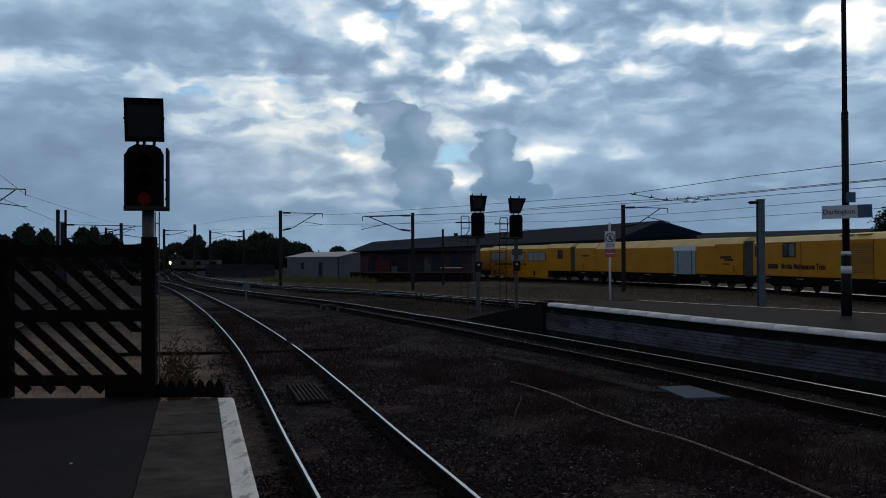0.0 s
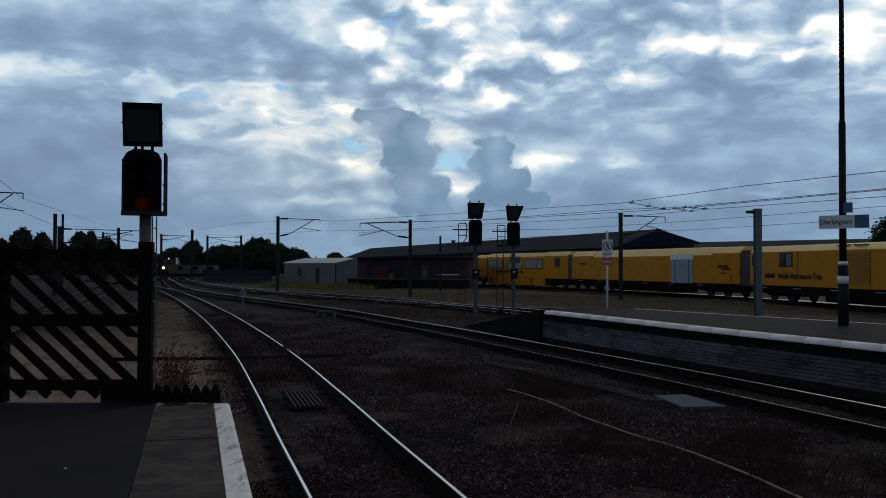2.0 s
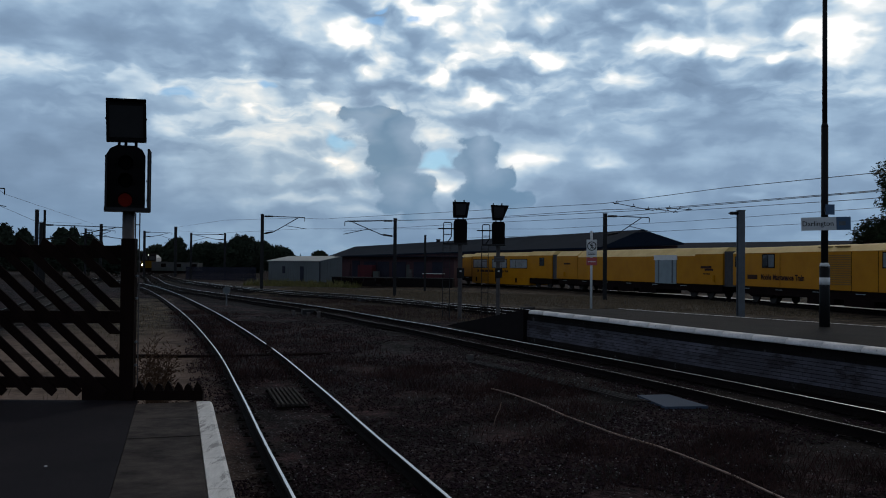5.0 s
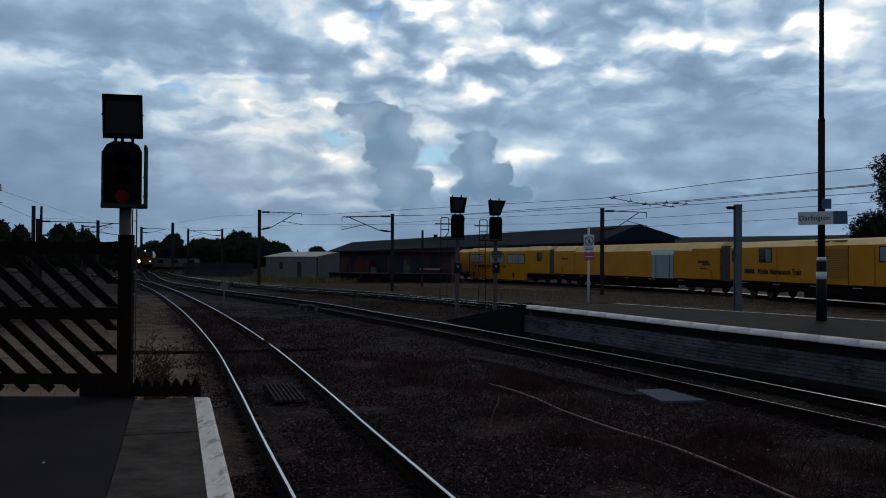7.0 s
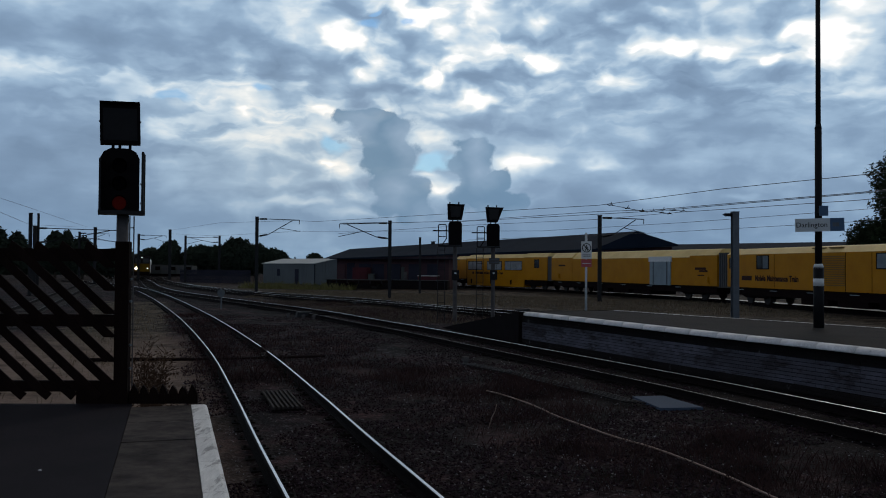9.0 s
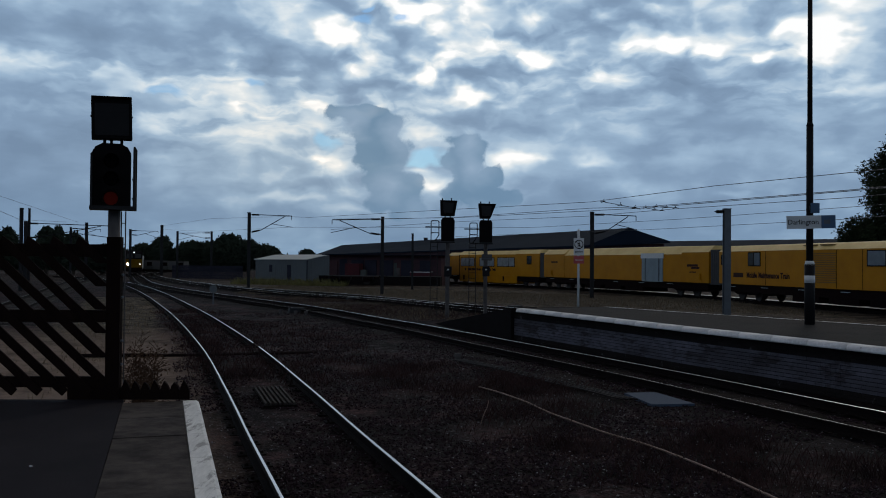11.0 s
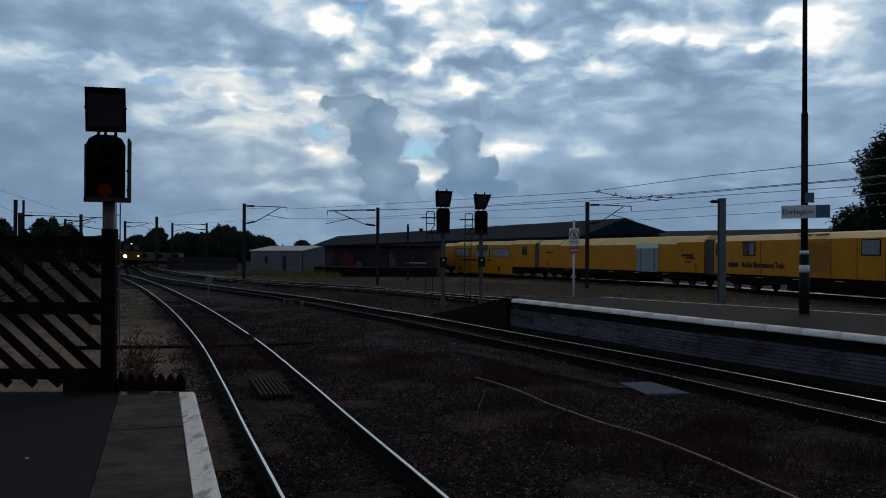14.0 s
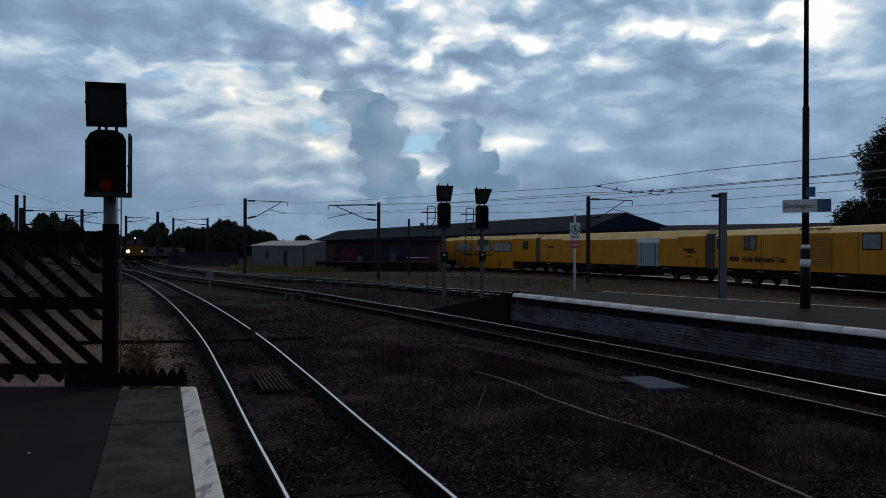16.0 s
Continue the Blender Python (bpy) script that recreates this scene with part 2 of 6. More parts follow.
def ground_material():
    """Dark oily ballast that turns to brown earth and dry grass in patches."""
    m = bpy.data.materials.new("ballast_ground")
    m.use_nodes = True
    nt = m.node_tree
    N, L = nt.nodes.new, nt.links.new
    bsdf = nt.nodes["Principled BSDF"]
    v = N("ShaderNodeTexCoord").outputs["Object"]

    def fbm(s, d=6, r=0.6):
        n = N("ShaderNodeTexNoise")
        L(v, n.inputs["Vector"])
        n.inputs["Scale"].default_value, n.inputs["Detail"].default_value, n.inputs["Roughness"].default_value = s, d, r
        return n.outputs[0]

    def mix(f, a, b):
        n = N("ShaderNodeMix")
        n.data_type = "RGBA"
        for i, q in ((0, f), (6, a), (7, b)):
            if isinstance(q, bpy.types.NodeSocket):
                L(q, n.inputs[i])
            else:
                n.inputs[i].default_value = q
        return n.outputs[2]

    def rng(f, lo, hi, a=0.0, b=1.0):
        n = N("ShaderNodeMapRange")
        n.clamp = True
        L(f, n.inputs[0])
        for i, q in enumerate((lo, hi, a, b)):
            n.inputs[i + 1].default_value = q
        return n.outputs[0]

    vor = N("ShaderNodeTexVoronoi")
    L(v, vor.inputs["Vector"])
    vor.inputs["Scale"].default_value = 22
    sep = N("ShaderNodeSeparateColor")
    L(vor.outputs["Color"], sep.inputs[0])
    stone = mix(sep.outputs[0], (0.006, 0.0037, 0.0048, 1), (0.0185, 0.012, 0.0148, 1))
    stone = mix(rng(sep.outputs[1], 0.93, 0.97, 0, 0.8), stone, (0.09, 0.088, 0.092, 1))
    earth = mix(rng(fbm(4.0, 8, 0.75), 0.36, 0.66), (0.0075, 0.0042, 0.0048, 1), (0.039, 0.0212, 0.0225, 1))
    col = mix(rng(fbm(0.45, 5), 0.45, 0.62), stone, earth)
    grass = mix(fbm(9, 6, 0.7), (0.022, 0.0175, 0.014, 1), (0.100, 0.080, 0.058, 1))
    attr = N("ShaderNodeAttribute")
    attr.attribute_name = "dry"
    cover = N("ShaderNodeMath")
    cover.operation, cover.use_clamp = "MULTIPLY_ADD", True
    L(attr.outputs["Fac"], cover.inputs[0])
    cover.inputs[1].default_value = 1.6
    L(rng(fbm(0.8, 7, 0.7), 0.3, 0.7, -1.0, 0.4), cover.inputs[2])
    col = mix(cover.outputs[0], col, grass)
    oil = N("ShaderNodeAttribute")
    oil.attribute_name = "oil"
    col = mix(oil.outputs["Fac"], col, (0.0042, 0.0028, 0.0034, 1))
    lumps = N("ShaderNodeVectorMath")
    lumps.operation = "SCALE"
    L(col, lumps.inputs[0])
    heavy = N("ShaderNodeMath")
    heavy.operation = "MULTIPLY"
    L(rng(fbm(0.9, 9, 0.8), 0.41, 0.60, 0.22, 1.9), heavy.inputs[0])
    L(rng(fbm(9.0, 6, 0.8), 0.40, 0.62, 0.35, 1.7), heavy.inputs[1])
    L(heavy.outputs[0], lumps.inputs["Scale"])
    col = lumps.outputs[0]
    dirt = mix(fbm(5, 7, 0.65), (0.045, 0.032, 0.027, 1), (0.30, 0.218, 0.175, 1))
    trod = N("ShaderNodeAttribute")
    trod.attribute_name = "path"
    cover2 = N("ShaderNodeMath")
    cover2.operation, cover2.use_clamp = "MULTIPLY", True
    L(trod.outputs["Fac"], cover2.inputs[0])
    L(rng(fbm(0.9, 6, 0.65), 0.30, 0.5, 0.35, 1.0), cover2.inputs[1])
    col = mix(cover2.outputs[0], col, dirt)
    L(col, bsdf.inputs["Base Color"])
    bsdf.inputs["Roughness"].default_value = 0.92
    bsdf.inputs["Specular IOR Level"].default_value = 0.05
    bp = N("ShaderNodeBump")
    bp.inputs["Strength"].default_value, bp.inputs["Distance"].default_value = 0.8, 0.03
    L(vor.outputs["Distance"], bp.inputs["Height"])
    L(bp.outputs[0], bsdf.inputs["Normal"])
    return m


M = {
    "ground": ground_material(),
    "stone": material("ballast_stone", (0.052, 0.0325, 0.041), 0.9, tint=(0.027, 0.0165, 0.0208), amount=1.0, scale=0.6, fine=60, bump=0.2, spec=0.05, per_island=0.8),
    "stone_pale": material("pale_stone", (0.30, 0.278, 0.30), 0.85, scale=3, spec=0.1, per_island=0.85),
    "rail_top": material("polished_rail", (0.74, 0.75, 0.77), 0.36, 1.0, scale=2, amount=0.2, fine=25, fine_amount=0.15, bump=0.02, stretch=(1, 1, 1)),
    "rail_dull": material("dull_rail_top", (0.055, 0.052, 0.052), 0.45, 1.0, scale=2, amount=0.4, fine=25, bump=0.03),
    "rail_worn": material("half_bright_rail_top", (0.16, 0.16, 0.165), 0.45, 1.0, scale=2, amount=0.3, fine=25, bump=0.03),
    "rust": material("rail_rust", (0.009, 0.0062, 0.0065), 0.9, 0.0, tint=(0.006, 0.004, 0.0045), amount=0.9, scale=4, fine=70, bump=0.3, spec=0.05),
    "sleeper": material("old_timber_sleeper", (0.020, 0.016, 0.015), 0.95, tint=(0.010, 0.008, 0.008), amount=0.9, scale=3, fine=35, bump=0.5, per_piece=0.6, world=True, spec=0.05),
    "sleeper_pale": material("weathered_pale_sleeper", (0.11, 0.10, 0.095), 0.95, tint=(0.04, 0.036, 0.034), amount=1.0, scale=3, fine=35, bump=0.4, per_piece=0.7, world=True, spec=0.05),
    "tarmac": material("platform_tarmac", (0.023, 0.0195, 0.0245), 0.9, tint=(0.0125, 0.011, 0.0155), amount=0.8, scale=1.2, fine=110, fine_amount=0.5, bump=0.35, spec=0.06),
    "slab": material("edging_slab", (0.098, 0.083, 0.077), 0.95, tint=(0.022, 0.019, 0.020), amount=1.0, scale=5.0, fine=50, fine_amount=0.4, bump=0.3, per_piece=0.35, spec=0.06),
    "white_edge": material("white_edge_paint", (0.82, 0.81, 0.80), 0.8, tint=(0.60, 0.59, 0.59), amount=0.8, scale=5, fine=35, fine_amount=0.3, bump=0.3,
                           wear=(0.33, 0.32, 0.32), wear_cover=0.56, wear_scale=7, stretch=(1.6, 0.3, 1), spec=0.3),
    "white_brick": material("whitewashed_brick", (0.165, 0.160, 0.205), 0.85, tint=(0.042, 0.038, 0.042), amount=1.0, scale=0.8, fine=28, fine_amount=0.5, bump=0.4,
                            wear=(0.030, 0.024, 0.024), wear_cover=0.56, wear_scale=2.4, per_piece=0.55, per_island=0.55, stretch=(0.5, 0.5, 1.6), world=True, spec=0.08),
    # dark courses: shade below the coping put into the colour, soot at the foot
    "dark_brick": material("shade_and_soot_brick", (0.022, 0.018, 0.018), 0.9, tint=(0.012, 0.010, 0.011), amount=1.0, scale=1.5, fine=28, bump=0.3, per_piece=0.5, spec=0.05, world=True,
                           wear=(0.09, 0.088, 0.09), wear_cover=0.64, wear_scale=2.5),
    "pale_path": material("pale_concrete_path", (0.42, 0.41, 0.40), 0.7, tint=(0.28, 0.27, 0.26), amount=1.0, scale=0.8, fine=10, bump=0.1),
    "mortar": material("sooty_mortar", (0.012, 0.010, 0.011), 0.95, scale=3, spec=0.03),
    "coping": material("white_coping", (0.80, 0.775, 0.79), 0.75, tint=(0.52, 0.50, 0.51), amount=0.7, scale=1.6, fine=20, fine_amount=0.4, bump=0.2,
                       wear=(0.16, 0.15, 0.14), wear_cover=0.66, wear_scale=5, world=True, spec=0.3),
    "plat_top": material("island_platform_tarmac", (0.0215, 0.0165, 0.0145), 0.9, tint=(0.009, 0.0075, 0.0078), amount=1.0, scale=0.9, fine=60, bump=0.25, spec=0.06),
    "fence": material("creosoted_fence_timber", (0.015, 0.008, 0.0068), 0.9, tint=(0.006, 0.0036, 0.0032), amount=0.9, scale=5, fine=40, bump=0.5, per_piece=0.5, stretch=(1, 1, 0.3), world=True, spec=0.04),
    "black": material("black_signal_paint", (0.004, 0.0035, 0.0045), 0.7, scale=6, fine=50, bump=0.08, spec=0.06),
    "dark_steel": material("dark_grey_steel", (0.020, 0.020, 0.023), 0.6, 0.0, scale=4, fine=45, bump=0.1, spec=0.12),
    "galv": material("galvanised_steel", (0.085, 0.10, 0.125), 0.6, 0.2, tint=(0.055, 0.062, 0.075), amount=0.8, scale=3, fine=30, bump=0.08),
    "grey_pole": material("weathered_grey_pole", (0.09, 0.082, 0.084), 0.8, 0.0, tint=(0.055, 0.05, 0.052), amount=0.9, scale=4, fine=30, bump=0.15, spec=0.1),
    "black_lens": material("black_lens", (0.003, 0.003, 0.0035), 0.4, scale=8, bump=0.0, spec=0.0),
    "lens": material("dark_red_lens", (0.05, 0.005, 0.004), 0.6, glow=0.16, scale=8, bump=0.02, spec=0.0),
    "yellow": material("yellow_train_paint", (0.42, 0.178, 0.001), 0.5, tint=(0.33, 0.130, 0.001), amount=0.8, scale=0.8, fine=9, fine_amount=0.15, bump=0.02, spec=0.10),
    # light from above put into the roof colour, paler than the sides
    "yellow_roof": material("yellow_roof_sunlit_tone", (0.78, 0.56, 0.22), 0.6, tint=(0.60, 0.40, 0.13), amount=0.9, scale=0.7, fine=8, fine_amount=0.2, bump=0.02),
    "rust_hatch": material("brown_roof_hatch", (0.20, 0.12, 0.045), 0.7, scale=2, bump=0.05, spec=0.1),
    "under": material("brown_underframe", (0.011, 0.0055, 0.006), 0.95, tint=(0.006, 0.004, 0.004), amount=0.9, scale=2, fine=25, bump=0.2, spec=0.04),
    "wheel": material("dirty_wheel_steel", (0.015, 0.011, 0.010), 0.85, 0.0, scale=5, bump=0.15),
    "shutter": material("grey_roller_shutter", (0.20, 0.25, 0.29), 0.5, tint=(0.14, 0.18, 0.21), amount=0.7, scale=1.5, fine=20, bump=0.05),
    "bellows": material("grey_gangway_bellows", (0.07, 0.07, 0.08), 0.9, scale=3, bump=0.2),
    "glass": material("dark_window_glass", (0.03, 0.035, 0.04), 0.08, scale=3, amount=0.4, bump=0.0, spec=0.6),
    # reflected sky is put into the base colour of these panes
    "pale_glass": material("window_glass_painted_reflection", (0.27, 0.29, 0.31), 0.12, scale=2, amount=0.7, bump=0.0, spec=0.7),
    "lettering": material("brown_lettering", (0.035, 0.010, 0.008), 0.6, scale=6, bump=0.0, spec=0.1),
    "sign_white": material("white_sign_face", (0.62, 0.63, 0.65), 0.5, tint=(0.5, 0.5, 0.52), amount=0.6, scale=4, bump=0.0),
    "sign_grey": material("pale_grey_sign_face", (0.50, 0.52, 0.55), 0.5, tint=(0.42, 0.44, 0.47), amount=0.6, scale=4, bump=0.0),
    "sign_blue": material("blue_sign_panel", (0.028, 0.08, 0.17), 0.5, scale=3, bump=0.0),
    "sign_red": material("red_sign_panel", (0.40, 0.05, 0.06), 0.5, scale=4, bump=0.0),
    "ink": material("black_ink", (0.012, 0.012, 0.014), 0.6, scale=6, bump=0.0, spec=0.1),
    "roof_slate": material("dark_slate_roof", (0.011, 0.018, 0.032), 0.9, tint=(0.008, 0.013, 0.023), amount=0.9, scale=0.15, fine=2.5, bump=0.1, spec=0.03),
    "brick_red": material("sooty_red_brick", (0.075, 0.038, 0.042), 0.9, tint=(0.03, 0.024, 0.034), amount=1.0, scale=0.4, fine=6, bump=0.1, spec=0.05),
    "corrugated": material("pale_corrugated_cladding", (0.085, 0.100, 0.112), 0.7, tint=(0.062, 0.073, 0.082), amount=0.8, scale=0.3, fine=4, bump=0.05),
    "white_roof": material("white_roof_sheet", (0.42, 0.43, 0.42), 0.6, scale=0.4, fine=4, bump=0.03),
    "panel_blue": material("blue_grey_cover_sheet", (0.050, 0.072, 0.115), 0.85, tint=(0.05, 0.07, 0.11), amount=0.7, scale=2, fine=18, bump=0.06, spec=0.1),
    "hose": material("brown_cable_sheath", (0.25, 0.155, 0.125), 0.7, tint=(0.15, 0.095, 0.075), amount=0.8, scale=4, fine=40, bump=0.1),
    "dead_stalk": material("dead_weed_stalk", (0.062, 0.036, 0.023), 0.95, scale=4, bump=0.0, spec=0.05),
    "weed_dark": material("withered_ballast_weeds", (0.068, 0.038, 0.036), 0.95, tint=(0.018, 0.010, 0.011), amount=1.0, scale=1.2, bump=0.0, spec=0.05),
    "cable": material("black_cable", (0.017, 0.013, 0.014), 0.6, scale=5, bump=0.05, spec=0.1),
    "grass": material("dry_grass_blades", (0.20, 0.155, 0.105), 0.9, tint=(0.08, 0.062, 0.045), amount=1.0, scale=1.5, bump=0.0, spec=0.05),
    "green_weed": material("yellow_green_weeds", (0.16, 0.145, 0.05), 0.9, tint=(0.06, 0.06, 0.02), amount=1.0, scale=1.0, bump=0.0, spec=0.2),
    "leaf": material("dark_summer_leaves", (0.024, 0.036, 0.016), 0.8, tint=(0.010, 0.017, 0.009), amount=1.0, scale=0.8, bump=0.0, spec=0.1),
    # distance haze mixed into the colour: paler and bluer than the near leaves
    "far_leaf": material("hazed_far_tree_leaves", (0.036, 0.048, 0.034), 0.85, tint=(0.016, 0.022, 0.018), amount=1.0, scale=0.25, bump=0.0, spec=0.05),
    "red_paint": material("faded_red_paint", (0.085, 0.020, 0.026), 0.8, tint=(0.05, 0.018, 0.024), amount=0.9, scale=1.2, fine=8, bump=0.05, spec=0.1),
    "grey_timber": material("weathered_grey_timber", (0.055, 0.048, 0.046), 0.95, tint=(0.025, 0.022, 0.021), amount=0.9, scale=3, fine=35, bump=0.4, spec=0.05),
    # a fainter sky reflection put into the base colour
    "mid_glass": material("glass_faint_painted_reflection", (0.12, 0.14, 0.165), 0.15, scale=2, amount=0.7, bump=0.0, spec=0.6),
    "bark": material("grey_brown_bark", (0.05, 0.04, 0.032), 0.9, scale=3, bump=0.4, spec=0.05),
    "loco_yellow": material("loco_warning_yellow", (0.13, 0.070, 0.003), 0.8, tint=(0.08, 0.035, 0.003), amount=0.8, scale=1, bump=0.0, spec=0.08),
    "loco_body": material("loco_grey_body", (0.55, 0.55, 0.56), 0.45, tint=(0.42, 0.41, 0.41), amount=0.6, scale=0.6, bump=0.0),
    "loco_roof": material("loco_silver_roof", (0.66, 0.67, 0.68), 0.5, tint=(0.52, 0.52, 0.53), amount=0.7, scale=0.8, bump=0.0),
    "headlight": material("lit_headlight", (1.0, 0.88, 0.68), 0.3, glow=14.0, bump=0.0, amount=0.0, fine_amount=0.0),
    "marker": material("lit_marker_light", (1.0, 0.95, 0.85), 0.3, glow=2.2, bump=0.0, amount=0.0, fine_amount=0.0),
    "wire": material("catenary_wire", (0.03, 0.03, 0.033), 0.6, 0.3, scale=1, bump=0.0),
    "palisade": material("bluish_palisade_fence", (0.030, 0.030, 0.046), 0.9, tint=(0.020, 0.020, 0.030), amount=0.8, scale=0.6, fine=8, bump=0.0, spec=0.05),
    "pale_wall": material("pale_grey_wagons", (0.075, 0.072, 0.072), 0.85, tint=(0.035, 0.047, 0.045), amount=1.0, scale=0.35, fine=3, bump=0.0),
}

# ---- mesh helpers ----


def box(bm, c, s, turn=0.0, taper=1.0, m=None):
    """A box round c of size s, turned about z; taper narrows its top."""
    vs = []
    for k in (-1, 1):
        f = taper if k > 0 else 1.0
        for i, j in ((-1, -1), (1, -1), (1, 1), (-1, 1)):
            p = Vector((i * s[0] / 2 * f, j * s[1] / 2 * f, k * s[2] / 2))
            p = Matrix.Rotation(radians(turn), 3, "Z") @ p + Vector(c)
            vs.append(bm.verts.new(m @ p if m else p))
    for q in ((3, 2, 1, 0), (4, 5, 6, 7), (0, 1, 5, 4), (1, 2, 6, 5), (2, 3, 7, 6), (3, 0, 4, 7)):
        bm.faces.new([vs[i] for i in q])
    return vs


def rod(bm, a, b, r0, r1=None, n=8, cap=True):
    """A round bar from a to b."""
    a, b, r1 = Vector(a), Vector(b), r0 if r1 is None else r1
    d = (b - a).normalized()
    u = d.orthogonal().normalized()
    w = d.cross(u)
    rings = []
    for p, r in ((a, r0), (b, r1)):
        rings.append([bm.verts.new(p + (u * math.cos(k * math.tau / n) + w * math.sin(k * math.tau / n)) * r) for k in range(n)])
    for k in range(n):
        bm.faces.new((rings[0][k], rings[0][(k + 1) % n], rings[1][(k + 1) % n], rings[1][k]))
    if cap:
        bm.faces.new(rings[0][::-1]), bm.faces.new(rings[1])


def beam(bm, a, b, w, h):
    """A square bar from a to b, w wide and h deep."""
    a, b = Vector(a), Vector(b)
    d = (b - a).normalized()
    u = d.cross(Vector((0, 0, 1)))
    u = (u if u.length > 1e-3 else Vector((1, 0, 0))).normalized()
    n = u.cross(d)
    q = [[bm.verts.new(p + u * i * w / 2 + n * j * h / 2) for i, j in ((-1, -1), (1, -1), (1, 1), (-1, 1))] for p in (a, b)]
    for k in range(4):
        bm.faces.new((q[0][k], q[0][(k + 1) % 4], q[1][(k + 1) % 4], q[1][k]))
    bm.faces.new(q[0][::-1]), bm.faces.new(q[1])


def prism(bm, outline, z0, z1, m=None):
    """An upright prism over a plan outline; z1 may be a list of heights."""
    tops = z1 if isinstance(z1, (list, tuple)) else [z1] * len(outline)
    lo = [bm.verts.new(m @ Vector((x, y, z0)) if m else (x, y, z0)) for x, y in outline]
    hi = [bm.verts.new(m @ Vector((x, y, z)) if m else (x, y, z)) for (x, y), z in zip(outline, tops)]
    n = len(outline)
    for k in range(n):
        bm.faces.new((lo[k], lo[(k + 1) % n], hi[(k + 1) % n], hi[k]))
    bm.faces.new(lo[::-1]), bm.faces.new(hi)


def slab_of(bm, profile, x0, x1, m=None):
    """A profile in y, z drawn out along x."""
    a = [bm.verts.new(m @ Vector((x0, y, z)) if m else (x0, y, z)) for y, z in profile]
    b = [bm.verts.new(m @ Vector((x1, y, z)) if m else (x1, y, z)) for y, z in profile]
    n = len(profile)
    for k in range(n):
        bm.faces.new((a[k], b[k], b[(k + 1) % n], a[(k + 1) % n]))
    bm.faces.new(a), bm.faces.new(b[::-1])


def tube(bm, points, r, n=6):
    """One continuous round line through points."""
    pts = [Vector(p) for p in points]
    last = None
    for i, p in enumerate(pts):
        d = (pts[min(i + 1, len(pts) - 1)] - pts[max(i - 1, 0)]).normalized()
        u = d.cross(Vector((0, 0, 1))).normalized()
        w = u.cross(d)
        ring = [bm.verts.new(p + (u * math.cos(k * math.tau / n) + w * math.sin(k * math.tau / n)) * r) for k in range(n)]
        if last:
            for k in range(n):
                bm.faces.new((last[k], last[(k + 1) % n], ring[(k + 1) % n], ring[k]))
        else:
            bm.faces.new(ring)
        last = ring
    bm.faces.new(last[::-1])


def soften(bm, width, angle=40):
    edges = [e for e in bm.edges if len(e.link_faces) == 2 and e.calc_face_angle(0) > radians(angle)]
    bmesh.ops.bevel(bm, geom=edges, offset=width, segments=2, affect="EDGES", clamp_overlap=True)


def mesh_of(name, bm, mats, smooth=False):
    bmesh.ops.recalc_face_normals(bm, faces=bm.faces)
    me = bpy.data.meshes.new(name)
    bm.to_mesh(me)
    bm.free()
    for q in mats if isinstance(mats, (list, tuple)) else [mats]:
        me.materials.append(M[q])
    if smooth:
        me.polygons.foreach_set("use_smooth", [True] * len(me.polygons))
    return me


def part(name, bm, mats, parent=None, label="", smooth=False):
    ob = new(name, mesh_of(name, bm, mats, smooth))
    ob.parent = parent
    return tagged(ob, label)


def thing(name, label, category, group="", m=None):
    ob = new(name)
    ob.empty_display_size = 0.1
    if m is not None:
        ob.matrix_basis = m
    return tagged(ob, label, category, group)


def structure(ob, label, category):
    return tagged(ob, label, category, kind="structure")


def lettering(text, size, mat, m, parent, name="lettering", label="", bold=0.0):
    """Raised letters in the built-in font; m: where its middle stands, x along the line, y up."""
    cu = bpy.data.curves.new(name, "FONT")
    cu.body, cu.size, cu.extrude, cu.align_x, cu.align_y, cu.resolution_u, cu.offset = text, size, 0.004, "CENTER", "CENTER", 2, bold
    tmp = new("tmp_letters", cu)
    bpy.context.view_layer.update()
    me = bpy.data.meshes.new_from_object(tmp.evaluated_get(bpy.context.evaluated_depsgraph_get()))
    bpy.data.objects.remove(tmp)
    me.materials.clear()
    me.materials.append(M[mat])
    ob = new(name, me)
    ob.parent, ob.matrix_basis = parent, m
    return tagged(ob, label)


def spline(points, step):
    """Evenly spaced points on a smooth curve through plan points: x, y, heading."""
    p = [Vector(q) for q in points]
    p = [p[0] * 2 - p[1]] + p + [p[-1] * 2 - p[-2]]
    fine = []
    for i in range(1, len(p) - 2):
        for k in range(40):
            t = k / 40
            fine.append(0.5 * ((2 * p[i]) + (p[i + 1] - p[i - 1]) * t + (2 * p[i - 1] - 5 * p[i] + 4 * p[i + 1] - p[i + 2]) * t * t
                               + (3 * p[i] - p[i - 1] - 3 * p[i + 1] + p[i + 2]) * t ** 3))
    fine.append(p[-2])
    out, need = [], 0.0
    for a, b in zip(fine, fine[1:]):
        d = (b - a).length
        while need <= d:
            q = a.lerp(b, need / d)
            out.append((q.x, q.y, math.atan2(b.y - a.y, b.x - a.x)))
            need += step
        need -= d
    return out


# ---- lines of the tracks ----
T1 = [(8.7, -23.0), (4.85, -10.0), (3.0, -3.5), (1.3, 2.4), (-0.37, 8.26), (-1.42, 11.88), (-2.70, 16.38), (-4.828, 23.58), (-8.14, 33.82), (-11.81, 44.52), (-18.42, 62.85),
      (-26.1, 82.6), (-33.2, 98.0), (-42.0, 114.0), (-52.5, 131.0)]
